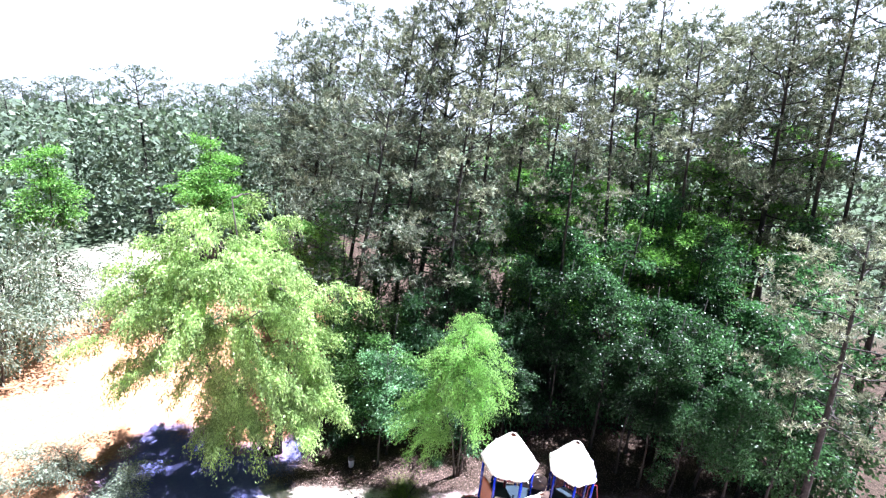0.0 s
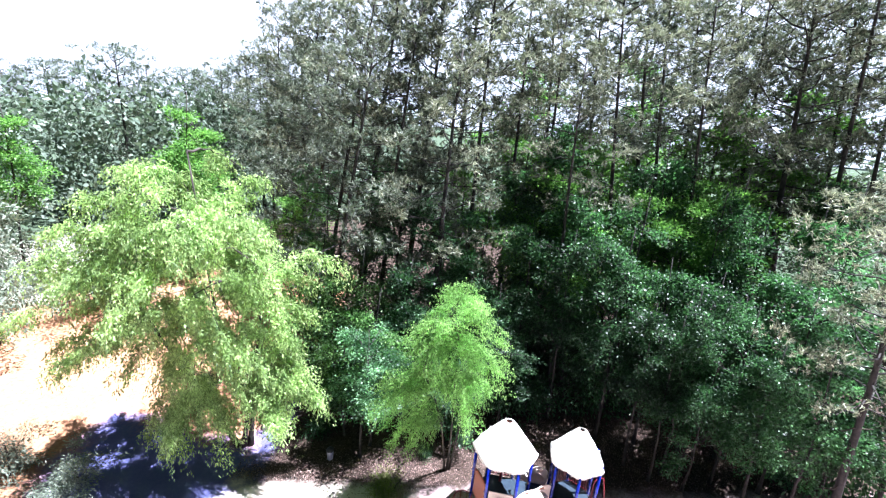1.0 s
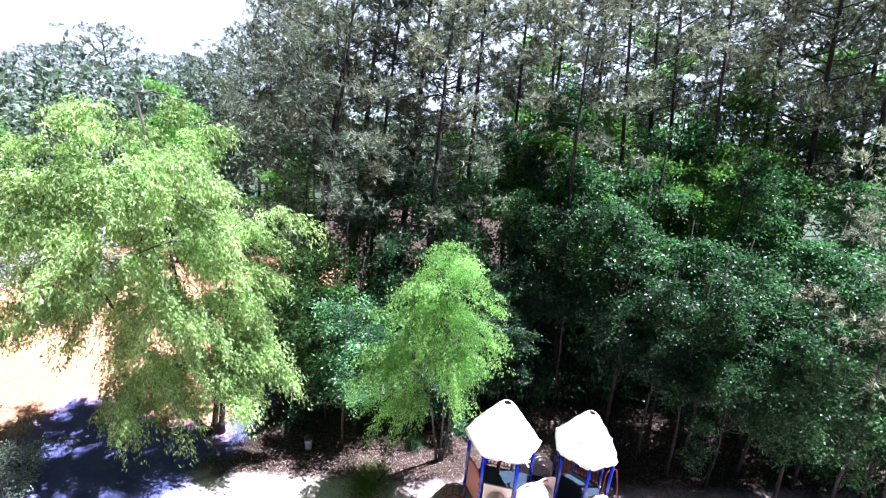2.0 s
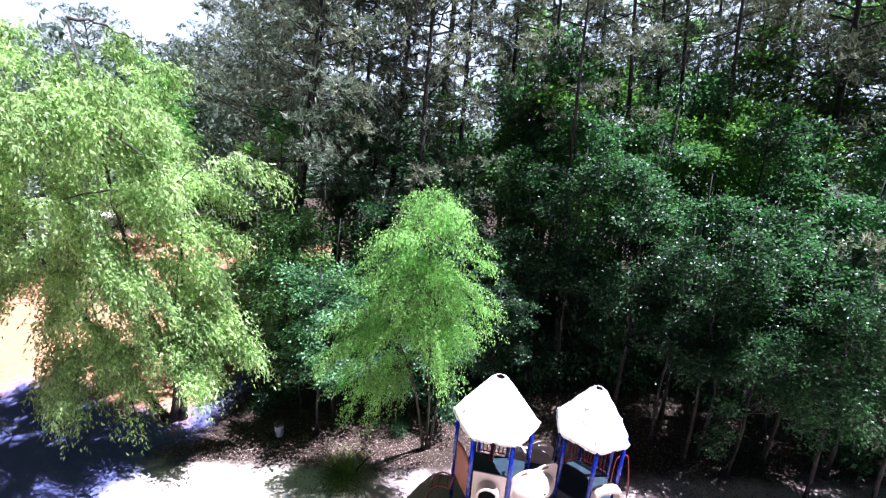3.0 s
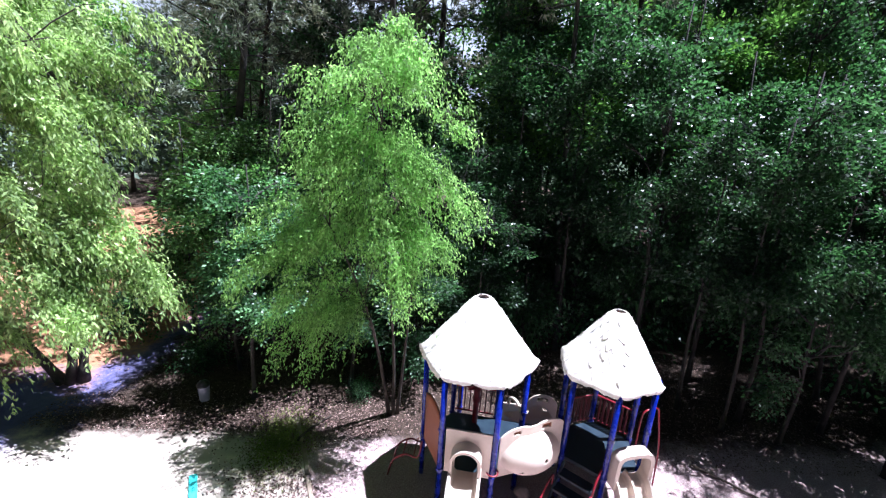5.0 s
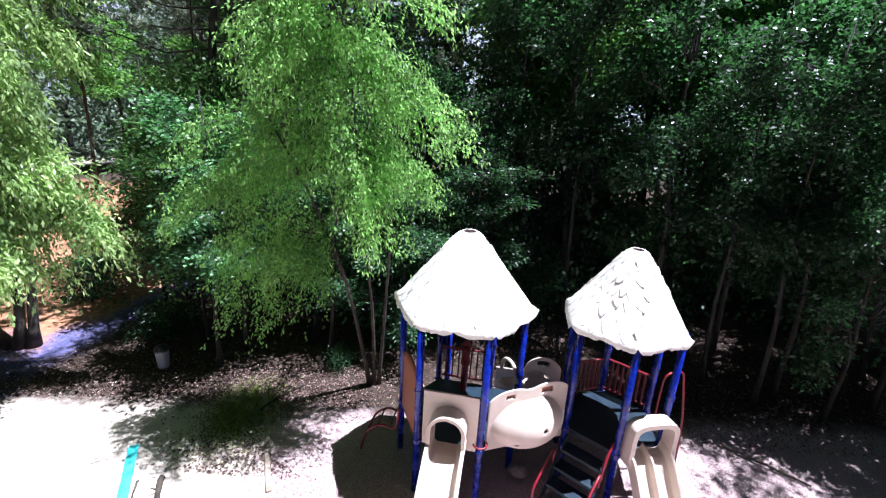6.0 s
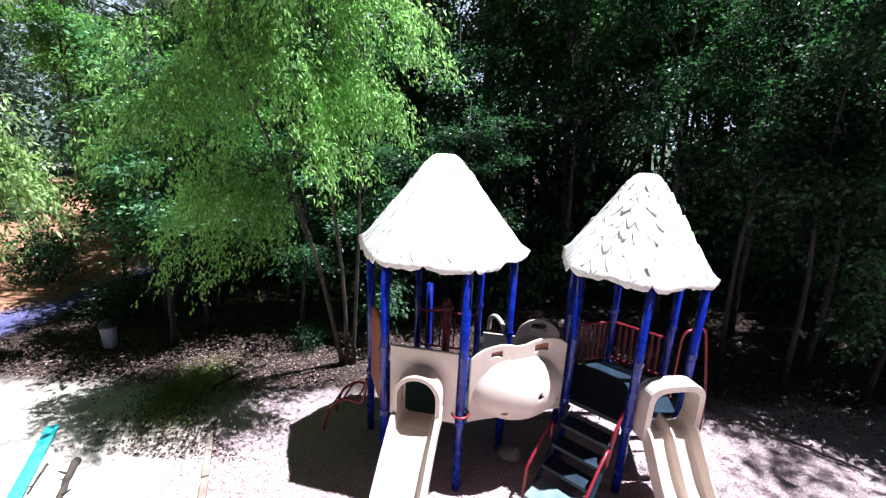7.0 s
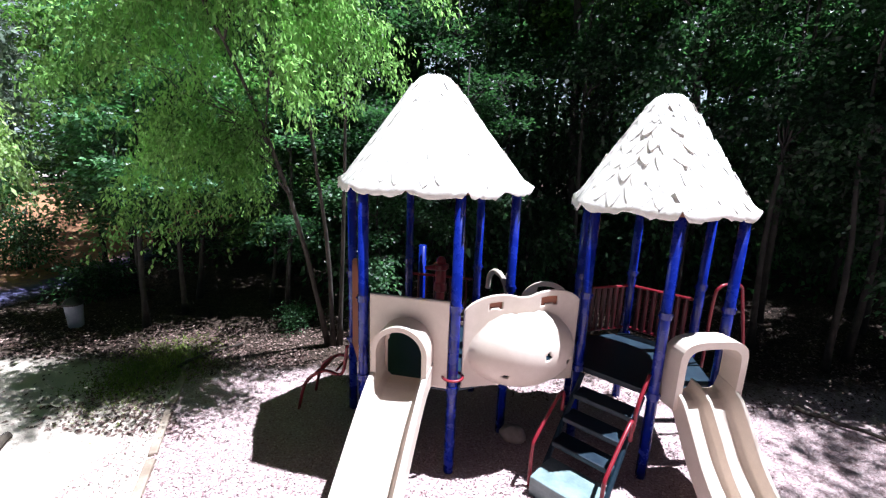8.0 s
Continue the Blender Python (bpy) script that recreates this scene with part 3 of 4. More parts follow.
for x, y, turn, size, tall in ((7.4, 7.2, 10, 0.85, 1.0), (4.4, 7.6, 95, 0.8, 0.98), (2.6, 9.8, 200, 0.85, 1.0), (9.6, 7.6, 260, 0.85, 1.0), (12.4, 7.6, 40, 0.9, 1.0), (6.2, 10.2, 140, 0.95, 1.05), (11.2, 9.4, 170, 0.95, 0.95), (5.8, 12.8, 60, 1.1, 0.95), (-1.4, 10.8, 150, 0.9, 0.95), (14.0, 13.2, 310, 1.2, 1.0),
                               (19.0, 12.8, 20, 1.3, 1.0), (-20.5, 18.0, 100, 1.0, 0.95), (-29.5, 14.5, 280, 0.9, 0.98),
                               (4.0, 21.0, 15, 1.4, 0.95), (13.5, 21.5, 75, 1.5, 0.95), (-23.0, 24.0, 25, 1.3, 0.6), (-11.5, 14.0, 300, 0.9, 0.75)):
    placed(s1, x, y, turn, size, tall)

for ob in (p1, p2, p3, p4, u1, u2, u3, u4, s1):
    ob.rotation_euler = (0, radians(lean_of(ob.location.x, ob.location.y, 0.9 if ob.name.startswith("pine") else 0.35)), 0)

# low shrubs
h1 = leafy_tree("shrub", "silvery green shrub at the edge of the clay", 41, (-17.7, 0.3, 0), [[(0, 0, 0), (0.1, 0, 0.7), (0, 0.1, 1.5)]], (0, 0, 1.1), (1.6, 1.3, 1.05),
                150, 50, (0.11, 0.035), CEDAR, hollow=0.3, gap=0.25, clump_r=0.16, trunk_r=0.04, limbs=6, group="shrubs")
h2 = leafy_tree("shrub", "dark green shrub on the forest edge", 42, (12.6, 2.4, 0), [[(0, 0, 0), (0.05, 0, 0.6), (0, 0.1, 1.2)]], (0, 0, 0.55), (0.6, 0.5, 0.5),
                60, 45, (0.08, 0.045), DEEP_LEAF, hollow=0.3, clump_r=0.2, trunk_r=0.03, limbs=6, group="shrubs")
for src, x, y, turn, size, tall in ((h1, -25.5, 5.8, 50, 2.0, 1.7), (h1, -28.0, 9.4, 160, 2.2, 1.6), (h1, -29.5, 5.0, 260, 2.2, 1.6), (h1, -15.0, -0.1, 90, 0.85, 1.0), (h1, -20.0, -0.8, 10, 1.0, 1.0),
                              (h2, -2.6, 2.4, 200, 0.5, 1.0), (h2, -13.5, 5.8, 130, 0.9, 1.0), (h2, -17.5, 11.0, 30, 1.6, 1.2), (h2, -7.2, 3.4, 310, 0.9, 1.0),
                              (h1, -30.5, 13.5, 210, 2.4, 1.2), (h1, -22.5, 12.0, 300, 2.0, 1.2), (h2, -10.4, 5.0, 260, 1.2, 1.2), (h2, -1.8, 4.4, 20, 1.8, 1.5), (h2, 0.4, 5.8, 75, 2.0, 1.6), (h2, 2.2, 5.2, 140, 1.7, 1.4),
                              (h2, 3.9, 7.2, 200, 2.4, 1.7), (h2, 5.6, 6.0, 260, 2.0, 1.5), (h2, 7.4, 6.8, 310, 2.3, 1.6), (h2, 9.0, 8.6, 30, 2.6, 1.8), (h2, 12.8, 8.2, 170, 2.6, 1.8), (h2, -6.0, 8.0, 290, 2.3, 1.6), (h2, 1.6, 9.0, 350, 2.8, 1.8), (h2, 5.0, 8.8, 120, 2.6, 1.9), (h2, 11.0, 8.0, 210, 2.4, 1.9), (h2, -1.2, 7.2, 160, 2.4, 1.7), (h2, 10.8, 6.0, 100, 2.2, 1.6),
                              (h2, -3.9, 6.2, 230, 2.0, 1.6), (h2, 13.2, 3.6, 95, 2.4, 1.6), (h2, 14.8, 1.6, 270, 2.4, 1.6)):
    placed(src, x, y, turn, size, tall)

# distant woods all round, as one mass of foliage
def far_woods():
    rng = np.random.default_rng(71)
    centres, sizes = [], []
    for k in range(260):
        a = radians(rng.uniform(-80, 22) if k < 150 else rng.uniform(22, 280))
        d = rng.uniform(38, 62) if k < 150 else rng.uniform(34, 60)
        x, y = d * math.sin(a), d * math.cos(a)
        h = rng.uniform(6.5, 9.5) if not 22 < math.degrees(a) < 75 else rng.uniform(11.0, 13.5)
        if k < 150 and x < -5:
            h = rng.uniform(11.0, 14.5)
        for f in (0.22, 0.5, 0.78):
            centres.append((x + rng.normal() * 0.8, y + rng.normal() * 0.8, ground_height(x, y) + h * f))
            sizes.append((2.6 - 1.3 * f, 2.6 - 1.3 * f, h * 0.22))
    c, s = np.repeat(np.array(centres), 90, 0), np.repeat(np.array(sizes), 90, 0)
    d = unit(rng.normal(size=c.shape))
    pos = c + d * s * rng.uniform(0.6, 1.1, (len(c), 1))
    v, f = leaf_quads(rng, pos, d + rng.normal(size=d.shape) * 0.6, 0.6, 0.38)
    tagged(bulk("far_woods", v, f, FAR_LEAF), "distant mixed woods of grey green crowns", "woods", kind="stuff")


far_woods()

# ---------------------------------------------------------------- play structure
playset = thing("play_structure", "blue posted play structure with two thatch-look roofs, slides and steps", "playground")
L_AT, L_R, L_A0 = Vector((0.04, -0.25, 0)), 0.97, -70
R_AT, R_R, R_A0 = Vector((2.62, -0.265, 0)), 0.83, -101
DECK = 1.0
L_RIM, R_RIM = 2.96, 2.84


def corner(at, r, deg, z=0.0):
    return at + Vector((r * math.cos(radians(deg)), r * math.sin(radians(deg)), z))


def post(p, top, name="post"):
    bm = bmesh.new()
    tube(bm, [(p.x, p.y, -0.05), (p.x, p.y, top)], 0.054, 16)
    ob = part(name, bm, BLUE, playset, smooth=False)
    for z in (DECK - 0.02, DECK + 0.86):
        if z < top - 0.2:
            bm = bmesh.new()
            tube(bm, [(p.x, p.y, z - 0.035), (p.x, p.y, z + 0.035)], 0.063, 16)
            tube(bm, [(p.x - 0.075, p.y, z), (p.x + 0.075, p.y, z)], 0.012, 8)
            part("collar", bm, BLUE, ob)
    for poly in ob.data.polygons:
        poly.use_smooth = len(poly.vertices) == 4
    return ob


for at, r, a0, rim in ((L_AT, L_R, L_A0, L_RIM), (R_AT, R_R, R_A0, R_RIM)):
    for k in range(6):
        post(corner(at, r, a0 + 60 * k), rim + 0.12)


def hex_deck(at, r, a0):
    bm = bmesh.new()
    ring = [corner(at, r - 0.02, a0 + 60 * k) for k in range(6)]
    low = [bm.verts.new(p + Vector((0, 0, DECK - 0.07))) for p in ring]
    top = [bm.verts.new(p + Vector((0, 0, DECK))) for p in ring]
    bm.faces.new(low[::-1])
    bm.faces.new(top)
    for k in range(6):
        bm.faces.new((low[k], low[(k + 1) % 6], top[(k + 1) % 6], top[k]))
    bevelled(part("deck", bm, DECKING, playset, "dark teal perforated deck"), 0.01)


hex_deck(L_AT, L_R, L_A0)
hex_deck(R_AT, R_R, R_A0)
# link deck between the towers
bm = bmesh.new()
quad = [corner(L_AT, L_R, -70), corner(R_AT, R_R, -161), corner(R_AT, R_R, 139), corner(L_AT, L_R, 50)]
cx = sum((Vector(q) for q in quad), Vector()) / 4
low = [bm.verts.new(cx + (q - cx) * 0.93 + Vector((0, 0, DECK - 0.08))) for q in quad]
top = [bm.verts.new(cx + (q - cx) * 0.93 + Vector((0, 0, DECK - 0.012))) for q in quad]
bm.faces.new(low[::-1])
bm.faces.new(top)
for k in range(4):
    bm.faces.new((low[k], low[(k + 1) % 4], top[(k + 1) % 4], top[k]))
part("link_deck", bm, DECKING, playset)


def hex_radius(deg, r, rounding):
    """Distance from the middle to the side of a hexagon, its corners rounded off."""
    a = (deg + 30) % 60 - 30
    flat = r * math.cos(radians(30)) / math.cos(radians(30 - abs(a)))
    return flat * (1 - rounding) + r * 0.955 * rounding


PROFILE = [(1.0, 0.0), (0.89, 0.14), (0.76, 0.305), (0.62, 0.475), (0.48, 0.65), (0.35, 0.81), (0.245, 0.945), (0.165, 1.03), (0.10, 1.065)]


def roof_point(at, r, a0, deg, u, rim):
    """A place on the roof's skin: u from 0 at the rim to 1 at the crown."""
    k = u * (len(PROFILE) - 1)
    i = min(int(k), len(PROFILE) - 2)
    f = k - i
    s, h = (PROFILE[i][j] * (1 - f) + PROFILE[i + 1][j] * f for j in (0, 1))
    rr = hex_radius(deg - a0, r, min(1, 0.25 + 0.75 * u)) * s
    return Vector((at.x + rr * math.cos(radians(deg)), at.y + rr * math.sin(radians(deg)), rim + h * 1.13))


def roof(at, r, a0, rim, lift, flush, seed):
    rng = random.Random(seed)
    n, rows = 144, 18
    bm = bmesh.new()
    rings = []
    for j in range(rows + 1):
        ring = []
        for i in range(n):
            deg = a0 + 360 * i / n
            p = roof_point(at, r, a0, deg, j / rows, rim)
            if j < 2:
                c = abs((deg - a0 + 30) % 60 - 30)
                mid_side = abs((deg - a0) % 60 - 30)
                p.z += (0.085 * max(0, 1 - c / 3.5) + 0.05 * max(0, 1 - mid_side / 9) - 0.016 * abs(math.sin(radians(deg * 9 + 20 * math.sin(radians(deg * 5))))) + rng.uniform(-0.016, 0.012)) * (1 - j / 2)
            p += Vector((rng.uniform(-1, 1), rng.uniform(-1, 1), rng.uniform(-1, 1))) * 0.006
            ring.append(bm.verts.new(p))
        rings.append(ring)
    for a, b in zip(rings, rings[1:]):
        for i in range(n):
            bm.faces.new((a[i], a[(i + 1) % n], b[(i + 1) % n], b[i]))
    skin = part("roof", bm, THATCH, playset, "pale moulded thatch roof", smooth=True)
    s = skin.modifiers.new("thickness", "SOLIDIFY")
    s.thickness, s.offset = 0.012, -1
    bm = bmesh.new()
    a = [bm.verts.new(roof_point(at, r * 0.93, a0, a0 + 15 * i, 0.0, rim) + Vector((0, 0, 0.02))) for i in range(24)]
    b = [bm.verts.new(roof_point(at, r * 0.9, a0, a0 + 15 * i, 0.8, rim) - Vector((0, 0, 0.05))) for i in range(24)]
    for i in range(24):
        bm.faces.new((a[i], a[(i + 1) % 24], b[(i + 1) % 24], b[i]))
    part("liner", bm, LINER, skin, "reddish brown underside")
    # overlapping thatch tongues, loose ones lifted a little
    tongue = bmesh.new()
    outline = [(-0.5, 0), (-0.42, 0.45), (-0.2, 0.85), (0, 1.0), (0.22, 0.82), (0.45, 0.4), (0.5, 0)]
    up = [tongue.verts.new((x * 0.15, -y * 0.22, 0.012 - 0.006 * abs(x))) for x, y in outline]
    dn = [tongue.verts.new((x * 0.15, -y * 0.22, -0.004)) for x, y in outline]
    tongue.faces.new(up)
    tongue.faces.new(dn[::-1])
    for i in range(len(up)):
        j = (i + 1) % len(up)
        tongue.faces.new((up[i], dn[i], dn[j], up[j]))
    first = None
    for row in range(7):
        u = 0.2 + 0.1 * row
        ring_r = r * (1 - u * 0.9)
        count = max(9, int(2 * math.pi * ring_r / 0.15))
        for i in range(count):
            deg = a0 + 360 * (i + 0.5 * (row % 2) + rng.uniform(-0.2, 0.2)) / count
            if abs((deg - a0 + 30) % 60 - 30) < 5 and lift == 0:
                continue
            p = roof_point(at, r, a0, deg, u, rim)
            q = roof_point(at, r, a0, deg, u - 0.1, rim)
            e = roof_point(at, r, a0, deg + 3, u, rim) - roof_point(at, r, a0, deg - 3, u, rim)
            down = (q - p).normalized()
            nrm = e.cross(-down).normalized()
            x = (-down).cross(nrm).normalized()
            m = Matrix((x, -down, nrm)).transposed().to_4x4()
            m.translation = p + nrm * 0.002
            loose = rng.uniform(0, 1) < lift and 1 <= row <= 4 and -175 < (deg + 180) % 360 - 180 < -90
            m = m @ pose(0, 0, 0, rng.uniform(-0.4, 0.4) - (rng.uniform(2, 4) if loose else 0), rng.uniform(-9, 9) if loose else 0, rng.uniform(-38, 38) if loose else rng.uniform(-14, 14)) @ Matrix.Diagonal((rng.uniform(0.7, 0.9) if loose else rng.uniform(1.0, 1.3), rng.uniform(0.6, 0.8) if loose else rng.uniform(0.9, 1.2), 0.8 if loose else flush, 1))
            if first is None:
                ob = part("thatch_tongue", tongue, THATCH, skin)
                first = ob
            else:
                ob = new("thatch_tongue", first.data)
                ob.parent = skin
            ob.matrix_basis = m




def panel(name, parent, origin, along, width, lo, hi, bulge, holes, thick, material, label="", nx=48, nz=36):
    """An upright plate on the line from origin: hi(u) its top, bulge(u, v) its belly, holes(x, z) true where it is open."""
    along = Vector(along).normalized()
    out = along.cross(Vector((0, 0, 1)))
    bm = bmesh.new()
    grid = []
    for i in range(nx + 1):
        u = i / nx
        col = []
        for j in range(nz + 1):
            v = j / nz
            z = lo(u) + (hi(u) - lo(u)) * v
            col.append(bm.verts.new(origin + along * (u * width) + out * bulge(u, v) + Vector((0, 0, z))))
        grid.append(col)
    for i in range(nx):
        for j in range(nz):
            u, v = (i + 0.5) / nx, (j + 0.5) / nz
            if not holes(u * width, lo(u) + (hi(u) - lo(u)) * v):
                bm.faces.new((grid[i][j], grid[i + 1][j], grid[i + 1][j + 1], grid[i][j + 1]))
    bmesh.ops.delete(bm, geom=[v for v in bm.verts if not v.link_faces], context="VERTS")
    ob = part(name, bm, material, parent, label, smooth=True)
    s = ob.modifiers.new("thickness", "SOLIDIFY")
    s.thickness, s.offset = thick, 0
    return ob


def chute(bm, path, profile, across):
    """A slide bed: an outline (side, height) swept down a path."""
    across = Vector(across).normalized()
    rings = []
    pts = curve_points(path, 22)
    for i, p in enumerate(pts):
        d = (pts[min(i + 1, 21)] - pts[max(i - 1, 0)]).normalized()
        up = across.cross(d).normalized()
        if up.z < 0:
            up = -up
        rings.append([bm.verts.new(p + across * s + up * h) for s, h in profile])
    n = len(profile)
    for a, b in zip(rings, rings[1:]):
        for j in range(n):
            bm.faces.new((a[j], a[(j + 1) % n], b[(j + 1) % n], b[j]))
    bm.faces.new(rings[0])
    bm.faces.new(rings[-1][::-1])
    return bm


def arch(bm, origin, along, out, w, h, depth, thick, square=0.0, n=20):
    """A hood: an arched tunnel of that width and height reaching outwards."""
    along, out = Vector(along).normalized(), Vector(out).normalized()

    def line(w2, h2):
        pts = []
        for i in range(n + 1):
            a = math.pi * i / n
            c, s = -math.cos(a), math.sin(a)
            e = 2 / (2 + square * 4)
            pts.append((math.copysign(abs(c) ** e, c) * w2 / 2, (h2 - w2 / 2 * (1 - square * 0.6)) + abs(s) ** e * (w2 / 2) * (1 - square * 0.6)))
        return [(-w2 / 2, 0)] + pts + [(w2 / 2, 0)]
    o, i_ = line(w, h), line(w - 2 * thick, h - thick)
    loops = []
    for prof, d in ((o, 0), (o, depth), (i_, depth), (i_, 0)):
        loops.append([bm.verts.new(origin + along * x + out * d + Vector((0, 0, z))) for x, z in prof])
    m = len(o)
    for a, b in ((0, 1), (1, 2), (2, 3), (3, 0)):
        for j in range(m - 1):
            bm.faces.new((loops[a][j], loops[a][j + 1], loops[b][j + 1], loops[b][j]))
    bm.faces.new([loops[k][0] for k in range(4)])
    bm.faces.new([loops[k][-1] for k in range(3, -1, -1)])
    return bm


# slide of the taller-looking tower, on the side that faces the open sand
a, b = corner(L_AT, L_R, -130), corner(L_AT, L_R, -70)
along = (b - a).normalized()
out = along.cross(Vector((0, 0, 1)))
o = a + along * 0.085 + out * 0.02
panel("entry_panel", playset, o, along, 0.83, lambda u: 0.99, lambda u: 1.93, lambda u, v: 0.0,
      lambda x, z: abs(x - 0.40) < 0.205 and z < 1.42 + math.sqrt(max(0, 0.205 ** 2 - (x - 0.40) ** 2)), 0.03, BEIGE, "beige plastic panel with an arched opening")
mid = o + along * 0.40
bm = arch(bmesh.new(), mid + out * 0.016 + Vector((0, 0, 1.1)), along, out, 0.56, 0.62, 0.28, 0.05)
slide = bevelled(part("slide", chute(bmesh.new(), [mid + out * 0.0 + Vector((0, 0, 1.06)), mid + out * 0.25 + Vector((0, 0, 1.03)), mid + out * 0.65 + Vector((0, 0, 0.78)), mid + out * 1.3 + Vector((0, 0, 0.30)), mid + out * 1.75 + Vector((0, 0, 0.16)), mid + out * 2.1 + Vector((0, 0, 0.13))],
              [(-0.29, 0.2), (-0.235, 0.2), (-0.215, 0.05), (-0.16, 0.0), (0.16, 0.0), (0.215, 0.05), (0.235, 0.2), (0.29, 0.2), (0.28, -0.05), (-0.28, -0.05)], along), BEIGE, playset, "beige plastic straight slide", smooth=False), 0.012)
part("hood", bm, BEIGE, slide, smooth=False)
bm = bmesh.new()
for s in (-0.2, 0.2):
    tube(bm, [mid + out * 1.8 + along * s + Vector((0, 0, -0.05)), mid + out * 1.8 + along * s + Vector((0, 0, 0.12))], 0.03, 10)
part("foot", bm, STEEL, slide)

# belly panels between the towers, front and back
a, b = corner(L_AT, L_R, -70), corner(R_AT, R_R, -161)
for name, p0, p1, turn in (("bubble_panel", a, b, 1), ("bubble_panel", corner(L_AT, L_R, 50), corner(R_AT, R_R, 139), -1)):
    al = (p1 - p0).normalized()
    w = (p1 - p0).length - 0.19

    def top_line(u, turn=turn):
        if turn < 0:
            return 1.42 + 0.32 * math.sqrt(max(0, 1 - ((u - 0.73) / 0.29) ** 2))
        hump = max(math.sqrt(max(0, 1 - ((u - c) / 0.29) ** 2)) for c in (0.27, 0.73))
        return 1.74 + 0.22 * max(hump, 0.78 if 0.27 < u < 0.73 else 0)

    def belly(u, v, turn=turn):
        d = ((u - 0.5) / 0.45) ** 2 + ((v - 0.40) / (0.40 if turn > 0 else 0.30)) ** 2
        return turn * 0.34 * math.sqrt(max(0.0, 1 - d))

    def open_at(x, z, w=w, turn=turn):
        for cx, cz, rx, rz in ((0.25 * w, 1.83, 0.085, 0.035), (0.72 * w, 1.83 if turn > 0 else 1.61, 0.11, 0.045)):
            if abs(x - cx) < rx and abs(z - cz - 0.02 * math.cos((x - cx) / rx * 1.5)) < rz:
                return True
        return any((x - cx) ** 2 / rx ** 2 + (z - cz) ** 2 / rz ** 2 < 1 for cx, cz, rx, rz in ((0.58 * w, 1.36, 0.04, 0.04), (0.27 * w, 1.18, 0.04, 0.028), (0.82 * w, 1.22, 0.045, 0.035)))

    panel(name, playset, p0 + al * 0.095, al, w, lambda u: 0.98 - 0.12 * u, top_line, belly, open_at, 0.022, BEIGE,
          "beige bulging plastic panel with two humps and holes" if turn > 0 else "beige bulging plastic panel with one hump", 72, 64)

# orange plates added behind the front panel's slots to stand in for lit recesses
a, b = corner(L_AT, L_R, -70), corner(R_AT, R_R, -161)
al = (b - a).normalized()
w = (b - a).length - 0.19
inward = -al.cross(Vector((0, 0, 1)))
for u in (0.25, 0.72):
    bm = bmesh.new()
    m = Matrix((al, inward, Vector((0, 0, 1)))).transposed().to_4x4()
    m.translation = a + al * (0.095 + u * w) + inward * 0.016 + Vector((0, 0, 1.83))
    box(bm, (-0.14, 0.0, -0.07), (0.14, 0.015, 0.075), m)
    part("slot_light_plate", bm, TERRACOTTA, playset, "added orange plate standing in for light through the slot")

# terracotta side panel and maroon panels
a, b = corner(L_AT, L_R, 170), corner(L_AT, L_R, -130)
al = (b - a).normalized()
panel("side_panel", playset, a + al * 0.09, al, 0.82, lambda u: 0.96, lambda u: 2.15 - 0.12 * (2 * u - 1) ** 2, lambda u, v: 0.0, lambda x, z: False, 0.03, TERRACOTTA, "terracotta plastic side panel", 12, 8)
for at, r, d0, d1 in ((R_AT, R_R, 139, 79), (R_AT, R_R, 79, 19), (L_AT, L_R, 110, 50)):
    a, b = corner(at, r, d0), corner(at, r, d1)
    al = (b - a).normalized()
    w = (b - a).length - 0.17
    bars = tube(bmesh.new(), [a + al * 0.06 + Vector((0, 0, 1.68)), b - al * 0.06 + Vector((0, 0, 1.68))], 0.02, 8)
    guard = part("guard_rail", bars, RED, playset, "red steel barrier")
    bars = tube(bmesh.new(), [a + al * 0.06 + Vector((0, 0, 1.08)), b - al * 0.06 + Vector((0, 0, 1.08))], 0.02, 8)
    part("lower_rail", bars, RED, guard)
    for k in range(7):
        bm = bmesh.new()
        x = 0.085 + w * (k + 0.5) / 7
        tube(bm, [a + al * x + Vector((0, 0, 1.08)), a + al * x + Vector((0, 0, 1.68))], 0.03 if at is R_AT else 0.014, 8)
        part("bar", bm, MAROON, guard)
# right-hand front-right side of the second tower stays open to the double slide
a, b = corner(R_AT, R_R, -101), corner(R_AT, R_R, -41)
al = (b - a).normalized()
out = al.cross(Vector((0, 0, 1)))
mid = (a + b) / 2
w_profile = [(-0.36, 0.17), (-0.315, 0.17), (-0.30, 0.03), (-0.25, 0.0), (-0.07, 0.0), (-0.03, 0.03), (-0.018, 0.13), (0.018, 0.13), (0.03, 0.03), (0.07, 0.0),
             (0.25, 0.0), (0.30, 0.03), (0.315, 0.17), (0.36, 0.17), (0.35, -0.05), (-0.35, -0.05)]
w_profile = [(s * 0.95, h) for s, h in w_profile]
mid = mid + al * 0.05
out = (out * math.cos(radians(8)) - al * math.sin(radians(8))).normalized()
al = Vector((-out.y, out.x, 0))
slide = bevelled(part("double_slide", chute(bmesh.new(), [mid + Vector((0, 0, 1.0)), mid + out * 0.20 + Vector((0, 0, 0.95)), mid + out * 0.36 + Vector((0, 0, 0.76)), mid + out * 0.58 + Vector((0, 0, 0.47)), mid + out * 0.84 + Vector((0, 0, 0.24)), mid + out * 1.12 + Vector((0, 0, 0.15)), mid + out * 1.32 + Vector((0, 0, 0.14))],
                                   w_profile, al), BEIGE, playset, "beige plastic double slide"), 0.012)
part("hood", arch(bmesh.new(), mid + out * 0.03 + Vector((0, 0, 0.93)), al, out, 0.76, 0.72, 0.24, 0.075, 0.4), BEIGE, slide, "beige squarish slide hood")

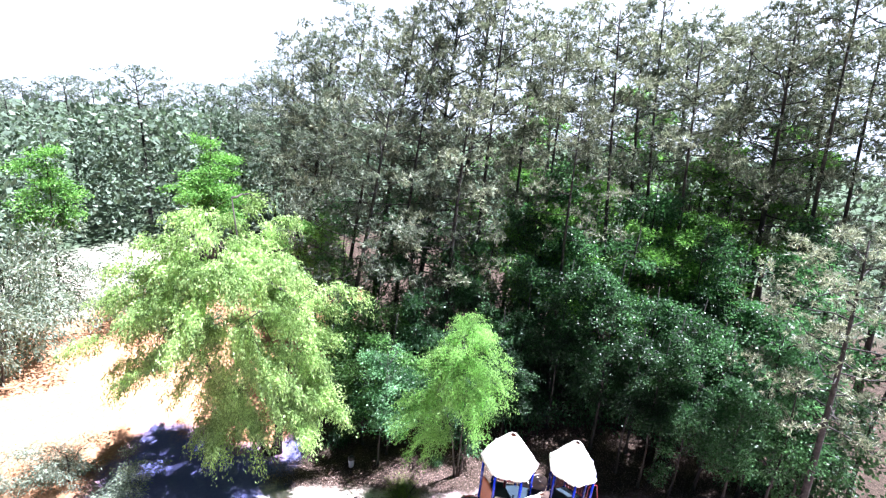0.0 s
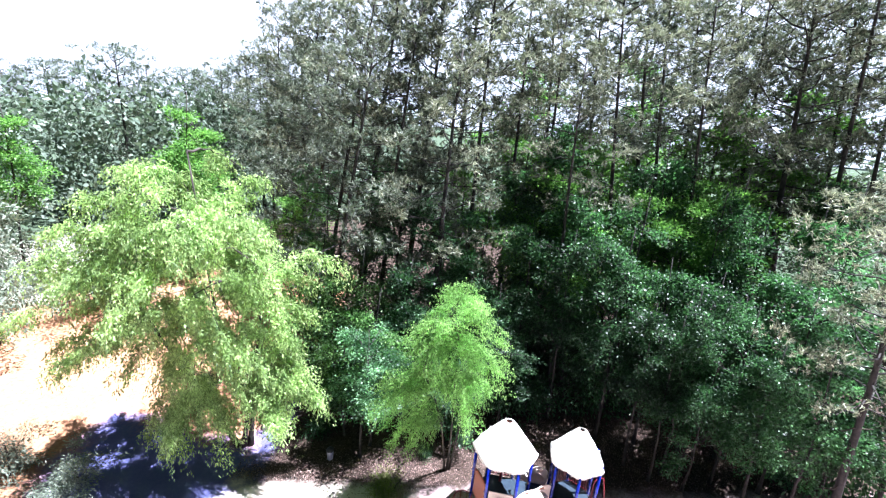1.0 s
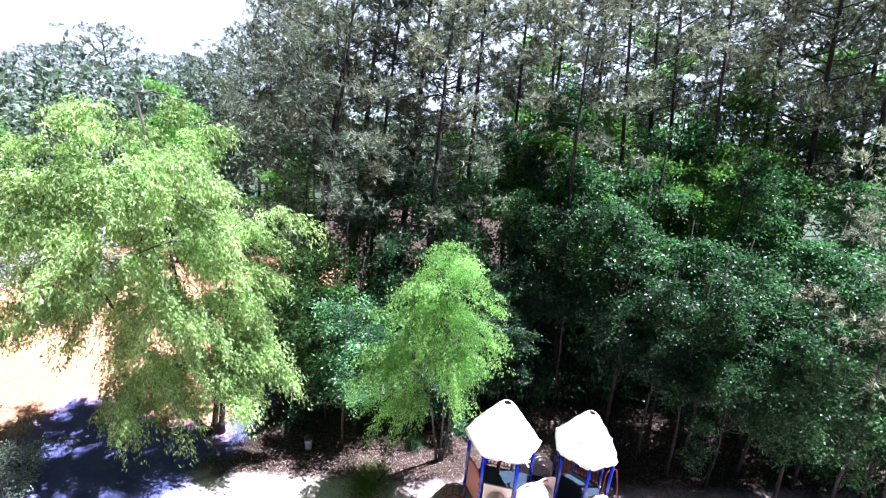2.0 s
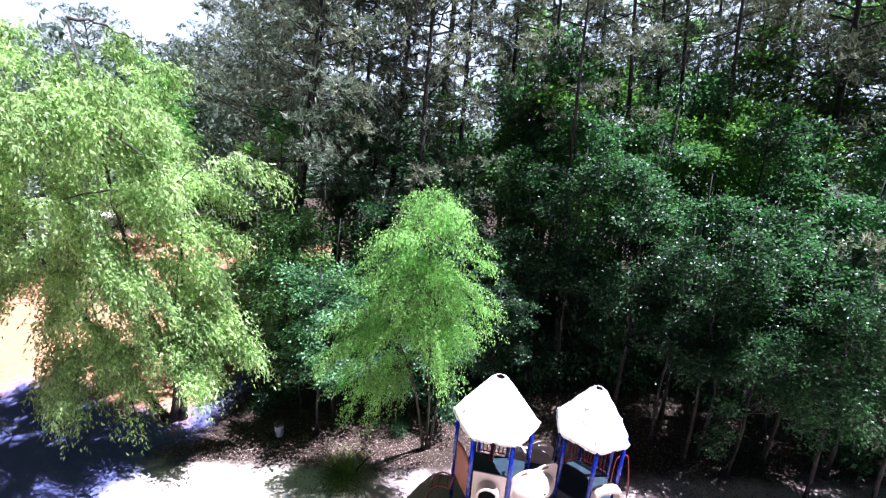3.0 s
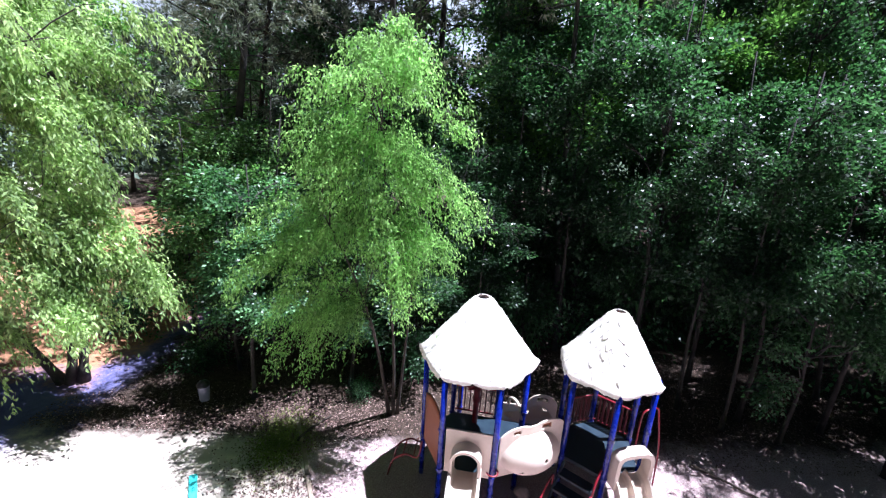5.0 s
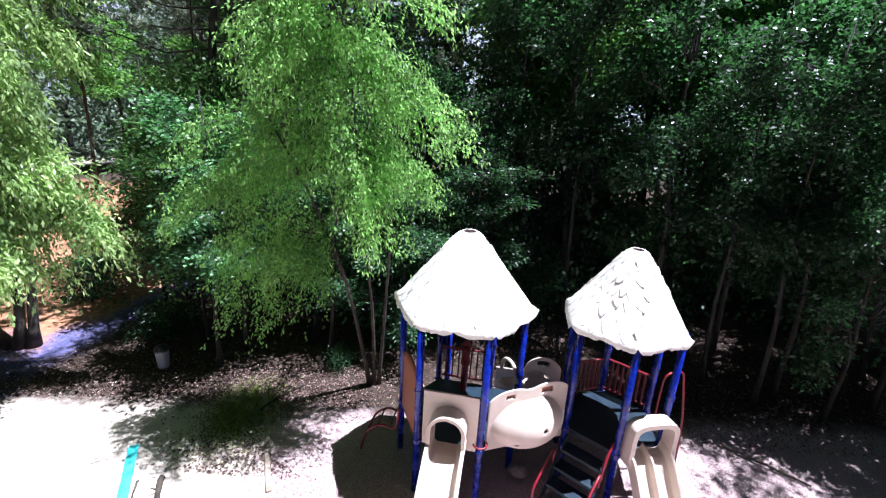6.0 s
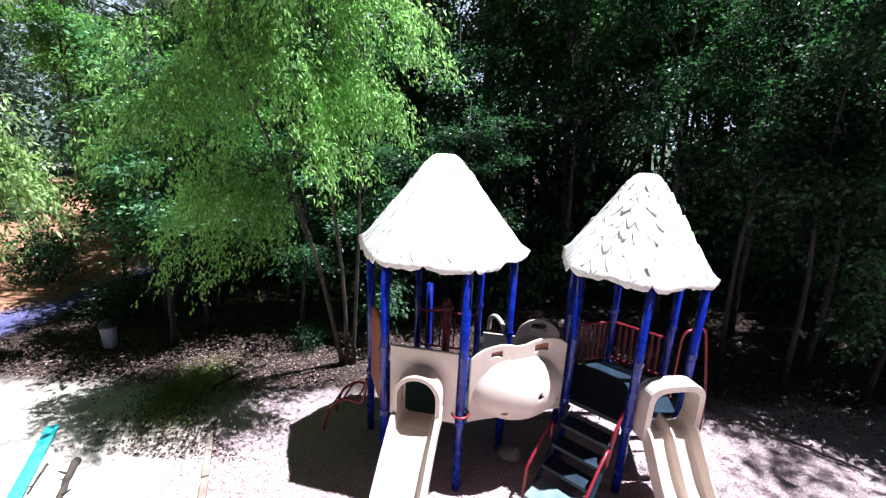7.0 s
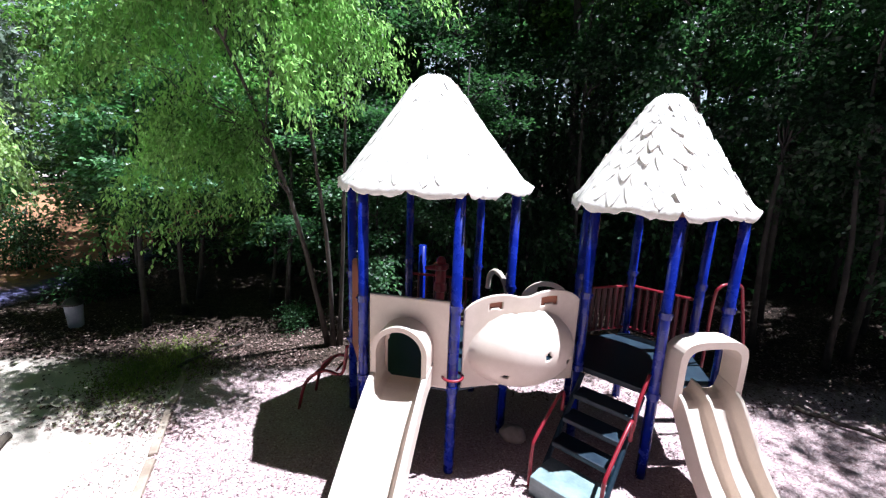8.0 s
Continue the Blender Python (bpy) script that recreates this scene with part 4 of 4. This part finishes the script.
# bottom step only: the teal coating made paler, with the sunlight in its colour
STEP_SUNLIT = surface("teal coated steel in a sunlit tone", (0.16, 0.22, 0.22), (0.26, 0.33, 0.33), 6, 0.4, 0.1, 60)
# steps up to the second tower, with red handrails
a, b = corner(R_AT, R_R, -161), corner(R_AT, R_R, -101)
al = (b - a).normalized()
out = al.cross(Vector((0, 0, 1)))
mid = (a + b) / 2
stair = part("stair_frame", tube(tube(bmesh.new(), [mid - al * 0.33 + out * 0.05 + Vector((0, 0, 0.95)), mid - al * 0.33 + out * 0.85 + Vector((0, 0, 0.05))], 0.03, 8),
                                 [mid + al * 0.33 + out * 0.05 + Vector((0, 0, 0.95)), mid + al * 0.33 + out * 0.85 + Vector((0, 0, 0.05))], 0.03, 8), DECKING, playset, "dark teal coated stair")
turn = Matrix((al, out, Vector((0, 0, 1)))).transposed().to_4x4()
turn.translation = mid
for k, (d, z, deep) in enumerate(((0.16, 0.80, 0.24), (0.36, 0.60, 0.24), (0.56, 0.40, 0.24), (0.88, 0.21, 0.42))):
    bm = bmesh.new()
    box(bm, (-0.32, d - deep / 2, z - 0.06 if k < 3 else 0.0), (0.32, d + deep / 2, z), turn)
    bevelled(part("step", bm, DECKING if k < 3 else STEP_SUNLIT, stair), 0.012)
for s in (-0.37, 0.37):
    base = mid + al * s
    pts = [base + out * 1.0 + Vector((0, 0, -0.03)), base + out * 1.0 + Vector((0, 0, 0.42)), base + out * 0.93 + Vector((0, 0, 0.56)), base + out * 0.45 + Vector((0, 0, 0.86)), base + out * 0.40 + Vector((0, 0, 0.62))]
    part("handrail", tube(bmesh.new(), curve_points(pts, 26), 0.019, 10), RED, stair, "red steel handrail", smooth=True)
pts = [mid + al * 0.37 + out * 0.36 + Vector((0, 0, 0.72)), mid + al * 0.37 + out * 0.30 + Vector((0, 0, 0.98)), mid + al * 0.37 + out * 0.06 + Vector((0, 0, 1.22))]
part("handrail", tube(bmesh.new(), curve_points(pts, 14), 0.019, 10), RED, stair, "red steel handrail", smooth=True)

# red ring round the front post, red lookout scope, short post, loop ladder and arch climber
p = corner(L_AT, L_R, -70)
bm = bmesh.new()
tube(bm, [p + Vector((0.105 * math.cos(t * 0.3), 0.105 * math.sin(t * 0.3), 1.12)) for t in range(22)], 0.014, 8)
part("ring", bm, RED, playset, "red steel ring", smooth=True)
bm = bmesh.new()
x, y, z = 0.17, 0.28, DECK + 0.05
tube(bm, [(x, y, z + h) for h in (0.0, 0.5, 0.52, 0.62, 0.64, 0.80, 0.82, 0.88, 0.89, 0.94, 0.98)], [0.06, 0.06, 0.085, 0.085, 0.07, 0.07, 0.10, 0.10, 0.06, 0.06, 0.03], 16)
tube(bm, [(x, y, z + 0.84), (x - 0.20, y - 0.08, z + 0.84)], [0.05, 0.025], 10)
part("lookout_scope", bm, RED, playset, "red plastic lookout scope", smooth=False)
post(Vector((-0.12, 0.85, 0)), 2.05, "short_post")
bm = bmesh.new()
tube(bm, curve_points([(0.97, -0.45, 1.72), (0.95, -0.42, 1.86), (0.90, -0.31, 1.97), (0.83, -0.18, 1.99), (0.78, -0.08, 1.90), (0.77, -0.06, 1.74)], 24), 0.032, 10)
part("grip_loop", bm, BEIGE, playset, "beige plastic grip loop", smooth=True)
bm = bmesh.new()
tube(bm, curve_points([(3.34, -0.38, 0.98), (3.34, -0.38, 1.80), (3.40, -0.37, 1.98), (3.54, -0.33, 2.0), (3.68, -0.28, 1.98), (3.75, -0.26, 1.80), (3.95, -0.20, 0.9), (4.02, -0.18, -0.02)], 44), 0.018, 10)
loop = part("loop_ladder", bm, RED, playset, "red steel loop ladder", smooth=True)
bm = bmesh.new()
for off in (0.0, 0.5):
    q = Vector((0.15 * off, 0.9 * off, 0))
    tube(bm, curve_points([q + Vector((-0.93, -0.32, 1.0)), q + Vector((-1.0, -0.33, 0.62)), q + Vector((-1.25, -0.25, 0.6)), q + Vector((-1.5, -0.2, 0.4)), q + Vector((-1.62, -0.18, -0.03))], 24), 0.021, 10)
climber = part("arch_climber", bm, RED, playset, "dark red steel arch climber", smooth=True)
for k, (x, z) in enumerate(((-1.08, 0.63), (-1.32, 0.56), (-1.52, 0.38))):
    bm = bmesh.new()
    tube(bm, [(x, -0.28, z), (x + 0.07, 0.19, z)], 0.016, 8)
    part("rung", bm, RED, climber)

# ---------------------------------------------------------------- loose things
bin_ = thing("trash_can", "pale grey trash can with a black domed lid", "trash can", at=(-6.5, 1.95, ground_height(-6.5, 1.95)))
bm = bmesh.new()
tube(bm, [(0, 0, 0), (0, 0, 0.03), (0, 0, 0.55), (0, 0, 0.57)], [0.17, 0.18, 0.22, 0.235], 20)
part("body", bm, BIN_GREY, bin_)
bm = bmesh.new()
tube(bm, [(0, 0, 0.571), (0, 0, 0.62), (0, 0, 0.70), (0, 0, 0.76)], [0.245, 0.24, 0.17, 0.06], 20)
part("lid", bm, BLACK, bin_)
bin_.scale = (0.64, 0.64, 0.74)

board = thing("balance_board", "long turquoise painted board lying on pale sand", "board", at=(-5.14, -1.10, 0.0))
bm = bmesh.new()
box(bm, (-0.075, -0.72, 0.03), (0.075, 0.72, 0.075))
bevelled(part("plank", bm, TEAL, board), 0.012)
for y in (-0.5, 0.5):
    bm = bmesh.new()
    box(bm, (-0.06, y - 0.04, -0.02), (0.06, y + 0.04, 0.029))
    part("block", bm, TIMBER, board)
board.rotation_euler = (0, 0, radians(28))


def stick(name, label, pts, r, seed):
    rng = np.random.default_rng(seed)
    ob = thing(name, label, "stick", at=pts[0])
    o = Vector(pts[0])
    pts = curve_points([Vector(q) - o for q in pts], 9)
    bm = bmesh.new()
    tube(bm, [q + Vector(rng.normal(size=3) * r * 0.25) for q in pts], [r * (1 - 0.4 * i / 8) for i in range(9)], 8)
    part("stem", bm, DEADWOOD, ob)
    for k in range(2):
        bm = bmesh.new()
        q = pts[3 + 3 * k]
        tube(bm, [q, q + Vector((rng.uniform(-0.15, 0.15), rng.uniform(-0.1, 0.1), r * 1.5 + 0.03))], [r * 0.4, r * 0.15], 5)
        part("twig", bm, DEADWOOD, ob)
    return ob


stick("branch_piece", "thick broken piece of dark dead branch on sand", [(-4.60, -1.08, 0.05), (-4.46, -1.4, 0.05), (-4.22, -1.82, 0.05)], 0.05, 1)
stick("thin_stick", "thin dark stick lying on sand", [(-4.95, -1.13, 0.02), (-4.87, -1.35, 0.02), (-4.76, -1.6, 0.02)], 0.018, 2)
stick("fallen_branch", "dark fallen branch lying across leaf litter", [(-3.74, 0.62, 0.06), (-3.55, 1.0, 0.09), (-3.18, 1.5, 0.06)], 0.03, 3)
stick("fallen_branch", "dark fallen branch on forest edge", [(5.2, 0.40, 0.05), (5.55, 0.05, 0.06), (6.2, -0.5, 0.04)], 0.035, 4)

rock = thing("stone", "rounded pale stone lying under the play structure", "stone", at=(1.15, -0.55, 0.0))
bm = bmesh.new()
bmesh.ops.create_icosphere(bm, subdivisions=3, radius=0.16)
for v in bm.verts:
    v.co = Vector((v.co.x * 1.05, v.co.y * 0.8, v.co.z * 0.7 + 0.06)) * (1 + 0.18 * noise.noise(v.co * 9))
part("block", bm, ROCK, rock, smooth=True)

# timber edging round the chips
edging = tagged(new("timber_edging"), "weathered grey timber edging round the wood chips", "edging", kind="structure")
for k in range(8):
    f0, f1 = -3.9 + 0.9 * k, -3.9 + 0.9 * k + 0.88
    if f1 > 2.2:
        continue
    bm = bmesh.new()
    box(bm, (-0.045, 0, -0.03), (0.045, 0.88, 0.10 + 0.006 * (k % 3)))
    ob = bevelled(part("timber", bm, TIMBER, edging), 0.012)
    ob.matrix_basis = pose(-3.37 - 0.43 * f0, f0, -0.06, 0, 0, 23.3 + (0.8 if k % 2 else -0.6))


# ---------------------------------------------------------------- litter, chips and grass
def scatter(name, label, category, count, place, size, material, seed, lift=0.012, tilt=0.35, slim=0.55):
    rng = np.random.default_rng(seed)
    pts = []
    while len(pts) < count:
        q = place(rng)
        if q is not None:
            pts.append((q[0], q[1], ground_height(q[0], q[1]) + rng.uniform(0.004, lift)))
    pts = np.array(pts)
    way = rng.normal(size=pts.shape) * np.array([1, 1, tilt])
    v, f = leaf_quads(rng, pts, way, size, size * slim, 0.15, 2.5)
    v[:, 2] = np.maximum(v[:, 2], np.repeat(pts[:, 2], 4) - 0.004)
    return tagged(bulk(name, v, f, material), label, category, kind="stuff")


def at_edge(rng):
    x = rng.uniform(-10, 12.5)
    y = abs(rng.normal(0, 0.9)) + 0.7 if x < -2 else rng.uniform(0.3, 5)
    if x < -2.6 and rng.uniform() < 0.55:
        y = rng.uniform(-0.9, 2.2)
        x = rng.normal(-3.6 - 0.2 * y, 0.75)
    return None if (x + 1) ** 2 / 6 + y * y < 1.0 else (x, y)


scatter("leaf_litter", "dry brown fallen leaves on ground at forest edge", "leaf litter", 24000, at_edge, 0.055, LITTER, 51, 0.025)
scatter("wood_chips", "pinkish wood chips round the play structure", "wood chips", 26000,
        lambda rng: (rng.uniform(-3.4, 6.2), rng.uniform(-2.6, 0.7)), 0.043, CHIP, 52, 0.02, 0.25, 0.35)
scatter("sparse_grass", "sparse green grass in trodden sand", "grass", 7000, lambda rng: (rng.normal(-4.1, 0.32), rng.normal(0.6, 0.45)), 0.10, GRASS, 53, 0.01, 1.5, 0.12)

roof(L_AT, 1.16, L_A0, L_RIM, 0.0, 0.15, 61)
roof(R_AT + Vector((-0.07, -0.05, 0)), 1.0, R_A0, R_RIM, 0.4, 0.2, 62)
